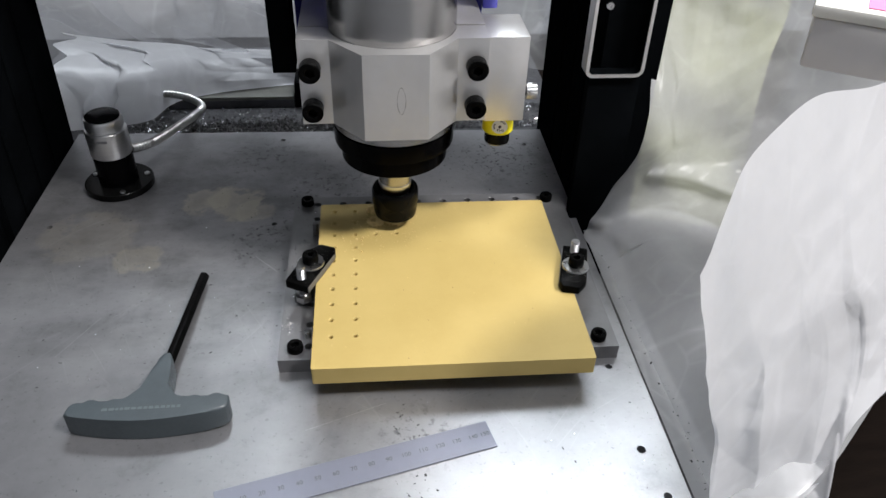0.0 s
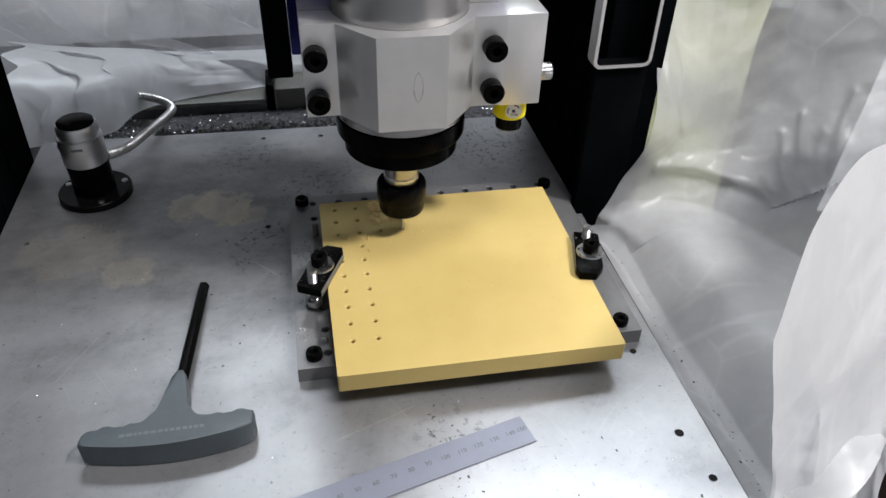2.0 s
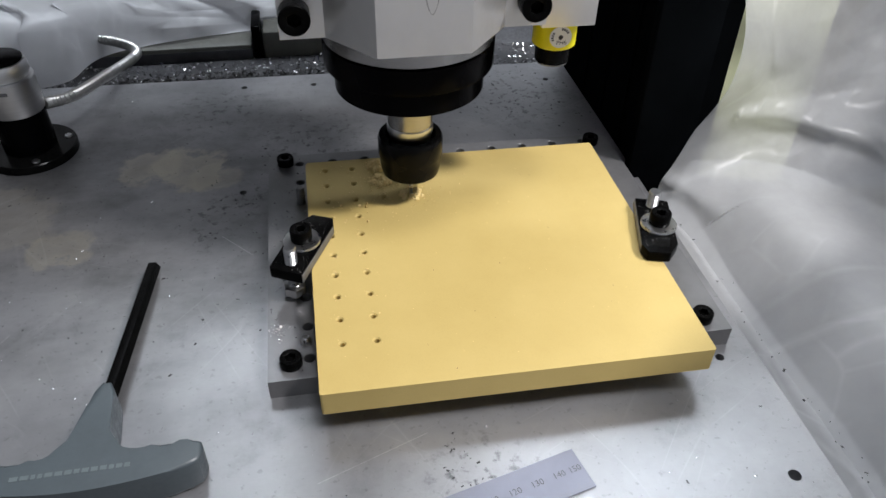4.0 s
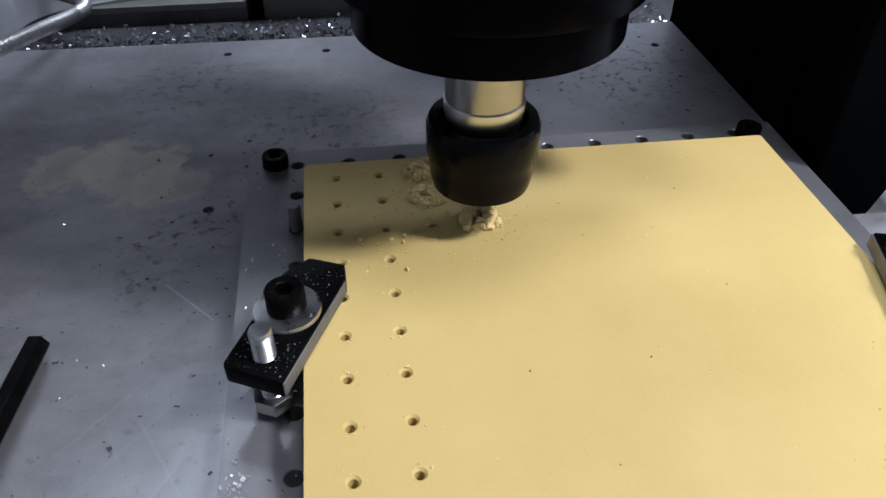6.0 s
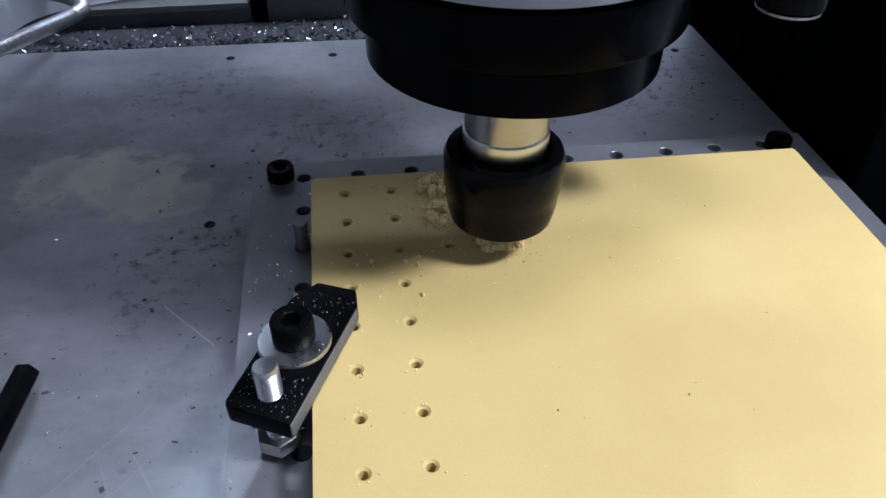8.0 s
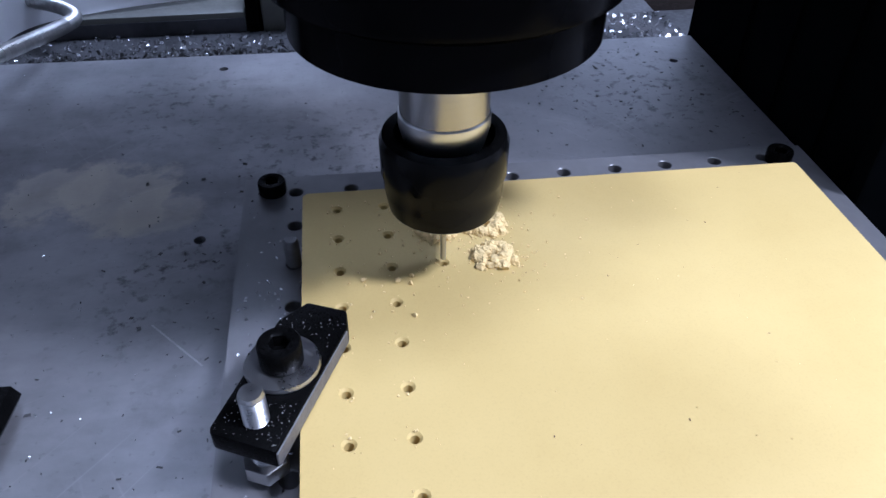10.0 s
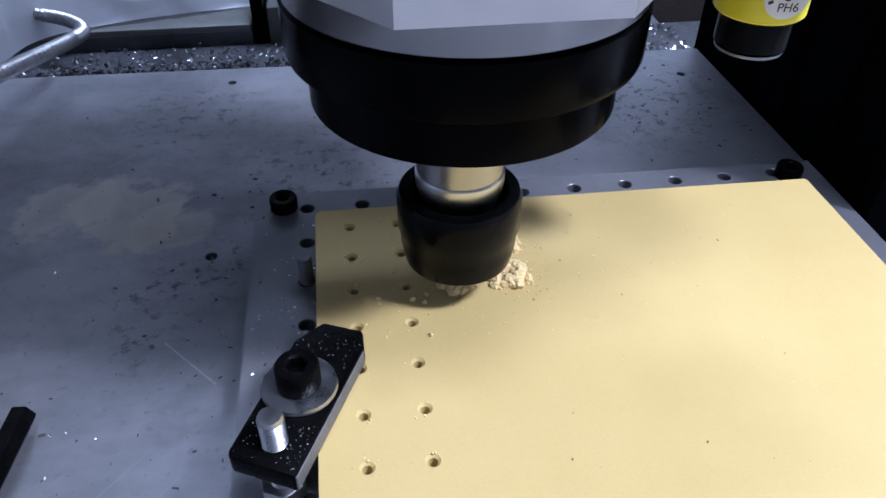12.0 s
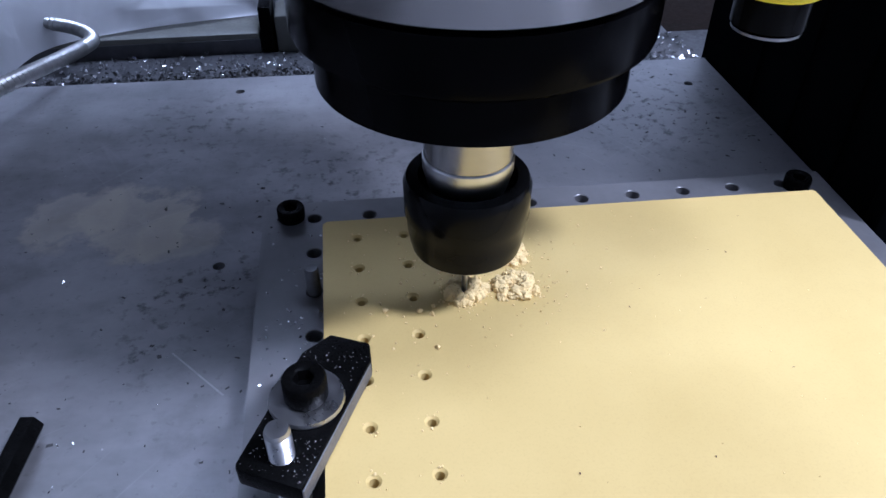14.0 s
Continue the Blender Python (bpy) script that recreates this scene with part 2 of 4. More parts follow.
M = {
    "table": table_metal(),
    "board": board_material(),
    "plate": simple("fixture_plate_aluminium", (0.18, 0.18, 0.185), 0.36, 0.5, 0.16, 40, 0.08),
    "clamp_alu": simple("satin_cast_aluminium", (0.66, 0.65, 0.64), 0.36, 0.8, 0.06, 30, 0.05),
    "steel": turned("bright_turned_steel", (0.46, 0.45, 0.44), 0.24, 0.7),
    "silver": turned("turned_aluminium", (0.72, 0.72, 0.72), 0.30, 0.6),
    "zinc": simple("zinc_plated_steel", (0.50, 0.50, 0.50), 0.30, 1.0, 0.06, 25, 0.02),
    "bare": simple("dull_bare_steel", (0.16, 0.16, 0.165), 0.5, 0.6, 0.3, 120, 0.1),
    "black": simple("black_anodised", (0.0018, 0.0018, 0.0021), 0.18, 0.0, 0.2, 40, 0.0),
    "blackgloss": simple("black_oxide_gloss", (0.004, 0.004, 0.004), 0.17, 0.0, 0.2, 40, 0.0),
    "oxide": simple("black_oxide_steel", (0.002, 0.002, 0.002), 0.30, 0.0, 0.5, 160, 0.3),
    "pillar": simple("black_powder_coat", (0.0025, 0.003, 0.0035), 0.5, 0.0, 0.3, 30, 0.1),
    "yellow": simple("yellow_plastic", (0.85, 0.75, 0.012), 0.38, 0.0, 0.06, 40, 0.03),
    "white": simple("white_label", (0.78, 0.76, 0.70), 0.5, 0.0, 0.06, 60, 0.02),
    "ink": simple("black_ink", (0.03, 0.03, 0.03), 0.6, 0.0, 0.2, 100, 0.0),
    "number": simple("etched_numbers", (0.09, 0.09, 0.10), 0.6, 0.0, 0.2, 100, 0.0),
    "handle": simple("grey_soft_plastic", (0.046, 0.058, 0.065), 0.42, 0.0, 0.12, 50, 0.12),
    "mark": simple("pale_moulded_marks", (0.085, 0.105, 0.11), 0.5, 0.0, 0.1, 100, 0.0),
    "etch": simple("worn_etching", (0.36, 0.35, 0.34), 0.5, 0.5, 0.3, 300, 0.0),
    "ruler": simple("satin_ruler_steel", (0.19, 0.20, 0.245), 0.42, 0.35, 0.06, 30, 0.04),
    "dust": simple("tan_dust_crumbs", (0.72, 0.555, 0.25), 0.9, 0.0, 0.12, 400, 0.5),
    "chip": simple("aluminium_swarf", (0.50, 0.50, 0.51), 0.24, 1.0, 0.2, 300, 0.2),
    "grime": simple("dark_oily_crumbs", (0.03, 0.03, 0.03), 0.6, 0.0, 0.4, 300, 0.2),
    "spacer": simple("brown_fibre_spacer", (0.10, 0.055, 0.025), 0.7, 0.0, 0.2, 100, 0.2),
    "tray": simple("dark_greasy_steel", (0.075, 0.075, 0.08), 0.45, 0.2, 0.45, 40, 0.3),
    "olive": simple("olive_grey_steel", (0.13, 0.13, 0.11), 0.5, 0.0, 0.2, 40, 0.2),
    "blue": simple("blue_anodised", (0.03, 0.03, 0.22), 0.35, 0.5, 0.15, 40, 0.05),
    "braid": simple("conduit_steel", (0.52, 0.52, 0.51), 0.42, 1.0, 0.15, 200, 0.1),
    "film": film_material("milky_plastic_film", (0.84, 0.85, 0.86), 0.42, 0.40, 0.08),
    "sheet": film_material("white_plastic_sheet", (0.80, 0.80, 0.82), 0.90, 0.4, 0.08, 0.12),
    "wrap": film_material("crumpled_plastic_wrap", (0.94, 0.94, 0.96), 0.93, 0.45, 0.10, 0.2),
    "veil": film_material("hung_plastic_film", (0.88, 0.89, 0.92), 0.36, 0.5, 0.14, 0.25),
    "green": simple("green_cloth", (0.64, 0.66, 0.43), 0.8, 0.0, 0.2, 12, 0.1),
    "dark": simple("dark_cloth", (0.035, 0.042, 0.06), 0.8, 0.0, 0.3, 12, 0.1),
    "wood": simple("brown_cabinet_wood", (0.006, 0.004, 0.003), 0.6, 0.0, 0.3, 20, 0.1, (1, 8, 1)),
    "wall": simple("white_wall_paint", (0.36, 0.37, 0.39), 0.8, 0.0, 0.05, 3, 0.1),
    "floor": simple("grey_concrete", (0.26, 0.26, 0.25), 0.8, 0.0, 0.2, 6, 0.2),
    "card": simple("pale_grey_card", (0.60, 0.58, 0.57), 0.6, 0.0, 0.08, 14, 0.05),
    "pink": simple("pink_card", (0.75, 0.20, 0.38), 0.6, 0.0, 0.1, 20, 0.0),
}

# ---- mesh helpers ----


def mesh_of(name, bm, material, smooth=True):
    me = bpy.data.meshes.new(name)
    bmesh.ops.recalc_face_normals(bm, faces=bm.faces[:])
    bm.to_mesh(me)
    bm.free()
    me.materials.append(material)
    if smooth:
        me.polygons.foreach_set("use_smooth", [True] * len(me.polygons))
        me.set_sharp_from_angle(angle=radians(35))
    return me


def part(name, bm, material, parent, label="", m=None):
    ob = new(name, mesh_of(name, bm, material))
    ob.parent = parent
    if m is not None:
        ob.matrix_basis = m
    return tagged(ob, label)


def thing(name, label, category, m=None, group="", kind=""):
    ob = new(name)
    ob.empty_display_size = 0.01
    if m is not None:
        ob.matrix_basis = m
    return tagged(ob, label, category, group, kind)


def solid(name, bm, material, label, category, m=None, group="", kind=""):
    ob = new(name, mesh_of(name, bm, material))
    if m is not None:
        ob.matrix_basis = m
    return tagged(ob, label, category, group, kind)


def box(x0, x1, y0, y1, z0, z1, bevel=0.0, segments=2, bm=None):
    bm = bm or bmesh.new()
    made = bmesh.ops.create_cube(bm, size=1, matrix=Matrix.Translation(((x0 + x1) / 2, (y0 + y1) / 2, (z0 + z1) / 2)) @ Matrix.Diagonal((x1 - x0, y1 - y0, z1 - z0, 1)))
    if bevel:
        edges = list({e for v in made["verts"] for e in v.link_edges})
        bmesh.ops.bevel(bm, geom=edges, offset=bevel, segments=segments, affect="EDGES", profile=0.5)
    return bm


def lathe(profile, n=48, m=None, bm=None):
    """A turned solid round z from (radius, height) pairs; radius 0 closes an end."""
    bm = bm or bmesh.new()
    rings = []
    for r, z in profile:
        if r <= 1e-6:
            rings.append([bm.verts.new((0, 0, z))])
        else:
            rings.append([bm.verts.new((r * math.cos(2 * math.pi * k / n), r * math.sin(2 * math.pi * k / n), z)) for k in range(n)])
    verts = [v for ring in rings for v in ring]
    for a, b in zip(rings, rings[1:]):
        for k in range(n):
            if len(a) == 1 and len(b) == 1:
                continue
            if len(a) == 1:
                bm.faces.new((a[0], b[k], b[(k + 1) % n]))
            elif len(b) == 1:
                bm.faces.new((a[k], a[(k + 1) % n], b[0]))
            else:
                bm.faces.new((a[k], a[(k + 1) % n], b[(k + 1) % n], b[k]))
    if m is not None:
        bmesh.ops.transform(bm, matrix=m, verts=verts)
    return bm


def prism(points, z0, z1, bevel=0.0, segments=2, rim_only=False):
    """An outline in x and y, raised from z0 to z1."""
    bm = bmesh.new()
    low = [bm.verts.new((x, y, z0)) for x, y in points]
    high = [bm.verts.new((x, y, z1)) for x, y in points]
    n = len(points)
    caps = [bm.faces.new(low[::-1]), bm.faces.new(high)]
    for k in range(n):
        bm.faces.new((low[k], low[(k + 1) % n], high[(k + 1) % n], high[k]))
    if bevel:
        edges = {e for f in caps for e in f.edges} if rim_only else set(bm.edges)
        bmesh.ops.bevel(bm, geom=list(edges), offset=bevel, segments=segments, affect="EDGES", profile=0.5, clamp_overlap=True)
    return bm


def drilled(points, z0, z1, holes, n=14, lip=0.0):
    """A plate with the given outline and real round holes (x, y, radius, depth)."""
    bm = bmesh.new()
    top = [bm.verts.new((x, y, z1)) for x, y in points]
    low = [bm.verts.new((x, y, z0)) for x, y in points]
    k = len(points)
    edges = [bm.edges.new((top[i], top[(i + 1) % k])) for i in range(k)]
    rims = []
    for x, y, r, depth in holes:
        ring = [bm.verts.new((x + (r + lip) * math.cos(2 * math.pi * i / n), y + (r + lip) * math.sin(2 * math.pi * i / n), z1)) for i in range(n)]
        edges += [bm.edges.new((ring[i], ring[(i + 1) % n])) for i in range(n)]
        rims.append((ring, x, y, r, depth))
    bmesh.ops.triangle_fill(bm, use_beauty=True, use_dissolve=False, edges=edges)
    for i in range(k):
        bm.faces.new((top[i], top[(i + 1) % k], low[(i + 1) % k], low[i]))
    bm.faces.new(low)
    for ring, x, y, r, depth in rims:
        last = ring
        levels = ([(r, z1 - lip)] if lip else []) + [(r, z1 - depth)]
        for rr, z in levels:
            nxt = [bm.verts.new((x + rr * math.cos(2 * math.pi * i / n), y + rr * math.sin(2 * math.pi * i / n), z)) for i in range(n)]
            for i in range(n):
                bm.faces.new((last[i], last[(i + 1) % n], nxt[(i + 1) % n], nxt[i]))
            last = nxt
        bm.faces.new(last)
    return bm


def tube(points, radius, n=10, ribs=0.0, pitch=0.0018, bm=None):
    """A round hose along a smooth curve through the points; ribs: relief of its rings."""
    pts = [Vector(p) for p in points]
    path = []
    for i in range(len(pts) - 1):
        p0, p1, p2, p3 = pts[max(i - 1, 0)], pts[i], pts[i + 1], pts[min(i + 2, len(pts) - 1)]
        steps = max(4, int((p2 - p1).length / (pitch / 2 if ribs else 0.006)))
        for s in range(steps):
            t = s / steps
            path.append(0.5 * (2 * p1 + (p2 - p0) * t + (2 * p0 - 5 * p1 + 4 * p2 - p3) * t * t + (3 * p1 - p0 - 3 * p2 + p3) * t ** 3))
    path.append(pts[-1])
    bm = bm or bmesh.new()
    last, side = None, Vector((0, 0, 1))
    for i, p in enumerate(path):
        way = (path[min(i + 1, len(path) - 1)] - path[max(i - 1, 0)]).normalized()
        u = way.cross(side)
        u = u.normalized() if u.length > 1e-4 else Vector((1, 0, 0))
        v = way.cross(u)
        r = radius + (ribs if i % 2 else 0)
        ring = [bm.verts.new(p + r * (math.cos(2 * math.pi * k / n) * u + math.sin(2 * math.pi * k / n) * v)) for k in range(n)]
        if last:
            for k in range(n):
                bm.faces.new((last[k], last[(k + 1) % n], ring[(k + 1) % n], ring[k]))
        else:
            bm.faces.new(ring)
        last = ring
    bm.faces.new(last[::-1])
    return bm


def segment_gap(x, z, a, b):
    ux, uz = b[0] - a[0], b[1] - a[1]
    k = max(0.0, min(1.0, ((x - a[0]) * ux + (z - a[1]) * uz) / (ux * ux + uz * uz)))
    return math.hypot(x - a[0] - k * ux, z - a[1] - k * uz)


def draped(corner_curves, nu, nv, crumple, seed, scale=7.0, sharp=2.2, detail=1.0, pleats=(12, 1.5, 0.0), calm=0.0, folds=()):
    """Plastic film over two or more curves, from the lowest to the highest, with sharp creases.

    folds: (points in x and z, width, height) of single raised folds."""

    def along(curve, u):
        s = u * (len(curve) - 1)
        i = min(int(s), len(curve) - 2)
        p0, p1, p2, p3 = (Vector(curve[max(min(j, len(curve) - 1), 0)]) for j in (i - 1, i, i + 1, i + 2))
        t = s - i
        return 0.5 * (2 * p1 + (p2 - p0) * t + (2 * p0 - 5 * p1 + 4 * p2 - p3) * t * t + (3 * p1 - p0 - 3 * p2 + p3) * t ** 3)

    rng = random.Random(seed)
    off = Vector((seed * 3.1, seed * 1.7, seed * 0.9))
    # straight creases: triangle waves in random directions, each alive in its own patches
    creases = []
    for k in range(16):
        way = Vector((rng.gauss(0, 1), rng.gauss(0, 1), rng.gauss(0, 0.75))).normalized()
        freq = scale * rng.choice((0.7, 1.0, 1.5, 2.3, 3.4))
        creases.append((way, freq, rng.random(), Vector((rng.uniform(0, 50), rng.uniform(0, 50), rng.uniform(0, 50)))))
    bm = bmesh.new()
    grid = []
    for i in range(nu + 1):
        row = []
        spine = [along(curve, i / nu) for curve in corner_curves]
        for j in range(nv + 1):
            v = j / nv
            p = along(spine, v)
            q = p * scale * 0.55 + off
            d = 0.9 * noise.noise(q * 0.8)
            bend = 0.35 * noise.noise(q * 1.3 + off)
            for way, freq, phase, where in creases:
                alive = noise.noise(p * scale * 0.8 + where)
                if alive > 0.0:
                    t = (p.dot(way) * freq + phase + bend) % 1.0
                    d += detail * min(1.0, alive * 4.0) * (abs(2 * t - 1) - 0.5) * 1.1 * scale / freq
            d *= crumple * ((1 - calm * v) if calm > 0 else (1 + calm * (1 - v)))
            pu = i / nu * pleats[0] + 0.8 * noise.noise(q)
            d += pleats[2] * (1 - abs(noise.noise(Vector((pu, v * pleats[1], seed)))) * 2.4)
            for line, width, height in folds:
                near = 1.0 if p.y < 0.085 else min(segment_gap(p.x, p.z, a, b) for a, b in zip(line, line[1:]))
                if near < 3 * width:
                    d += height * math.exp(-(near / width) ** 2)
            edge = min(1.0, 5 * v + 0.15)
            row.append(p + Vector((-0.72, -0.62, 0.30)) * d * edge)
        grid.append(row)
    verts = [[bm.verts.new(p) for p in row] for row in grid]
    for i in range(nu):
        for j in range(nv):
            bm.faces.new((verts[i][j], verts[i + 1][j], verts[i + 1][j + 1], verts[i][j + 1]))
    return bm


def flakes(count, place, size, seed, curl=0.5, turn=1.0):
    """Many small bent flakes; place(rng) gives where each one lies."""
    rng = random.Random(seed)
    verts, faces = [], []
    for _ in range(count):
        p = Vector(place(rng))
        s = size * rng.uniform(0.35, 1.5)
        rot = Euler((rng.uniform(-turn, turn), rng.uniform(-turn, turn), rng.uniform(0, 6.28))).to_matrix()
        k = len(verts)
        w, h = s * rng.uniform(0.3, 0.8), s * curl * rng.uniform(0.2, 1)
        for q in ((-s, -w, 0), (s, -w * 0.7, h * 0.3), (s * 0.8, w, h), (-s * 0.9, w * 0.8, h * 0.4), (0, 0, -h * 0.8)):
            verts.append(p + rot @ Vector(q))
        faces += [(k, k + 1, k + 4), (k + 1, k + 2, k + 4), (k + 2, k + 3, k + 4), (k + 3, k, k + 4), (k, k + 3, k + 2, k + 1)]
    bm = bmesh.new()
    vs = [bm.verts.new(v) for v in verts]
    for f in faces:
        bm.faces.new([vs[i] for i in f])
    return bm


def crumbs(points, seed):
    """Clotted crumbs of dust: points are (x, y, z, radius)."""
    rng = random.Random(seed)
    bm = bmesh.new()
    for x, y, z, r in points:
        made = bmesh.ops.create_icosphere(bm, subdivisions=1, radius=r, matrix=Matrix.Translation((x, y, z)))
        for v in made["verts"]:
            d = v.co - Vector((x, y, z))
            v.co += d * rng.uniform(-0.45, 0.45)
    return bm


def lettering(name, text, size, material, parent, m, label=""):
    data = bpy.data.curves.new(name, "FONT")
    data.body, data.size, data.align_x, data.align_y = text, size, "CENTER", "CENTER"
    data.extrude, data.resolution_u = 0.00004, 3
    tmp = bpy.data.objects.new(name, data)
    scene.collection.objects.link(tmp)
    bpy.context.view_layer.update()
    me = bpy.data.meshes.new_from_object(tmp.evaluated_get(bpy.context.evaluated_depsgraph_get()))
    bpy.data.objects.remove(tmp)
    me.materials.clear()
    me.materials.append(material)
    ob = new(name, me)
    ob.parent, ob.matrix_basis = parent, m
    return tagged(ob, label)


ROW = 0.015          # pitch of the drilled holes; the table steps by one row
TOP = 0.0255         # top of the board
PLATE = 0.0105       # top of the fixture plate
ON_TABLE = []        # things that ride on the moving table


def rides(ob):
    ON_TABLE.append(ob)
    return ob


# ---- room ----
def room():
    solid("floor", box(-2.2, 2.2, -2.2, 2.6, -0.98, -0.9), M["floor"], "grey concrete workshop floor", "floor", kind="structure")
    solid("ceiling", box(-2.2, 2.2, -2.2, 2.6, 2.1, 2.2), M["wall"], "plain white workshop ceiling", "ceiling", kind="structure")
    solid("wall_north", box(-2.2, 2.2, 2.6, 2.7, -0.98, 2.2), M["wall"], "plain white painted wall", "wall", kind="structure")
    solid("wall_south", box(-2.2, 2.2, -2.3, -2.2, -0.98, 2.2), M["wall"], "plain white painted wall", "wall", kind="structure")
    solid("wall_east", box(2.2, 2.3, -2.3, 2.7, -0.98, 2.2), M["wall"], "plain white painted wall", "wall", kind="structure")
    solid("wall_west", box(-2.3, -2.2, -2.3, 2.7, -0.98, 2.2), M["wall"], "plain white painted wall", "wall", kind="structure")


room()


# ---- machine: base, table, columns ----
def machine_base():
    base = thing("milling_machine", "dark greasy steel bed of a small milling machine", "milling machine")
    part("bed", box(-0.40, 0.24, -0.30, 0.66, -0.12, -0.062, 0.003), M["tray"], base)
    part("rail", box(-0.19, -0.16, -0.29, 0.39, -0.0615, -0.030, 0.002), M["zinc"], base)
    part("rail", box(0.08, 0.11, -0.29, 0.39, -0.0615, -0.030, 0.002), M["zinc"], base)
    part("rear_beam", box(-0.40, 0.30, 0.325, 0.3950, -0.061, -0.023, 0.002), M["tray"], base, "dark rear cross beam littered with swarf")
    part("rear_ledge", box(-0.40, -0.0665, 0.3965, 0.425, -0.061, -0.0115, 0.002), M["olive"], base, "olive grey ledge behind the beam")
    part("ledge_face", box(-0.40, -0.0665, 0.3954, 0.3963, -0.060, -0.0150), M["tray"], base)
    part("end_stop", box(-0.0655, -0.058, 0.3965, 0.44, -0.061, 0.004, 0.001), M["black"], base, "black upright end stop")
    part("motor_box", box(-0.0565, 0.004, 0.3975, 0.45, -0.0605, -0.002, 0.002), M["olive"], base, "grey motor box")
    return base


machine_base()

TABLE_HOLES = [(0.161, -0.078, 0.0027, 0.008), (0.160, -0.013, 0.0022, 0.008), (0.166, -0.109, 0.0024, 0.008),
               (-0.238, 0.164, 0.0022, 0.008), (-0.065, 0.158, 0.0022, 0.008), (-0.017, 0.292, 0.0022, 0.008),
               (-0.068, 0.2945, 0.0022, 0.008), (0.022, 0.287, 0.0018, 0.008), (0.158, 0.275, 0.0022, 0.008)]


def work_table():
    bm = drilled([(-0.2605, -0.36), (0.1785, -0.368), (0.1785, 0.3035), (-0.2585, 0.3155)], -0.014, 0.0, TABLE_HOLES)
    return rides(solid("machine_table", bm, M["table"], "scratched and stained bare aluminium machine table", "machine table"))


work_table()


def column_left():
    col = thing("left_column", "black extruded upright of the machine with grooves", "machine column", pose(-0.264, 0, 0, 0, 2.0))
    x1 = 0.0
    ys = [0.145, 0.168, 0.168, 0.176, 0.176, 0.205, 0.205, 0.213, 0.213, 0.242, 0.242, 0.250, 0.250, 0.298]
    xs = [0, 0, -0.002, -0.002, 0, 0, -0.002, -0.002, 0, 0, -0.002, -0.002, 0, 0]
    pts = [(x1 + dx, y) for dx, y in zip(xs, ys)] + [(x1 - 0.07, 0.298), (x1 - 0.07, 0.145)]
    part("upright", prism(pts, -0.0615, 0.42), M["pillar"], col)
    part("foot_cover", box(x1 - 0.07, x1 - 0.004, 0.120, 0.1435, -0.0615, 0.16, 0.003), M["pillar"], col)
    return col


def column_right():
    col = thing("right_column", "black extruded upright of the machine with an open tube end", "machine column")
    x0, yf = 0.1815, 0.146
    ys = [yf, 0.175, 0.175, 0.183, 0.183, 0.212, 0.212, 0.220, 0.220, 0.249, 0.249, 0.257, 0.257, 0.312]
    xs = [0, 0, 0.002, 0.002, 0, 0, 0.002, 0.002, 0, 0, 0.002, 0.002, 0, 0]
    pts = [(x0 + dx, y) for dx, y in zip(xs, ys)] + [(x0 + 0.044, 0.312), (x0 + 0.044, yf)]
    part("upright", prism(pts, -0.0615, 0.42), M["pillar"], col)
    # the hollow tube end with its bare cut edge
    cx, hw, r, wall = 0.1885, 0.0215, 0.006, 0.0026
    z0, z1 = 0.1235, 0.30

    def outline(inset):
        pts = []
        rr = r - inset
        for ox, oz, a0 in ((cx + hw - r, z0 + r, -90), (cx + hw - r, z1 - r, 0), (cx - hw + r, z1 - r, 90), (cx - hw + r, z0 + r, 180)):
            for k in range(5):
                a = radians(a0 + 22.5 * k)
                pts.append((ox + rr * math.cos(a), oz + rr * math.sin(a)))
        return pts

    bm = bmesh.new()
    loops = []
    for inset, y in ((0, yf - 0.0005), (0, 0.1345), (0.0003, 0.134), (wall, 0.134), (wall, yf - 0.0005)):
        loops.append([bm.verts.new((x, y, z)) for x, z in outline(inset)])
    for a, b in zip(loops, loops[1:]):
        for k in range(len(a)):
            bm.faces.new((a[k], a[(k + 1) % len(a)], b[(k + 1) % len(a)], b[k]))
    part("tube_end", bm, M["clamp_alu"], col, "bare cut edge of a rectangular tube")
    # black lining added over the inner wall, so the short tube looks dark inside
    bm = bmesh.new()
    a, b = ([bm.verts.new((x, y, z)) for x, z in outline(wall + 0.0003)] for y in (0.1346, yf - 0.0007))
    for k in range(len(a)):
        bm.faces.new((a[k], a[(k + 1) % len(a)], b[(k + 1) % len(a)], b[k]))
    part("tube_lining", bm, M["pillar"], col, "black lining added to darken the inside of the tube")
    part("screw", lathe([(0, 0), (0.0025, 0), (0.0025, 0.002), (0.0013, 0.002), (0.0013, 0.001), (0, 0.001)], 16, pose(0.181, yf - 0.0003, 0.172, 90)), M["zinc"], col, "small bright screw")
    part("front_cover", box(cx - hw + 0.004, cx + hw, 0.137, yf - 0.0005, -0.0615, z0 - 0.001, 0.002), M["pillar"], col)
    return col


column_left()
column_right()


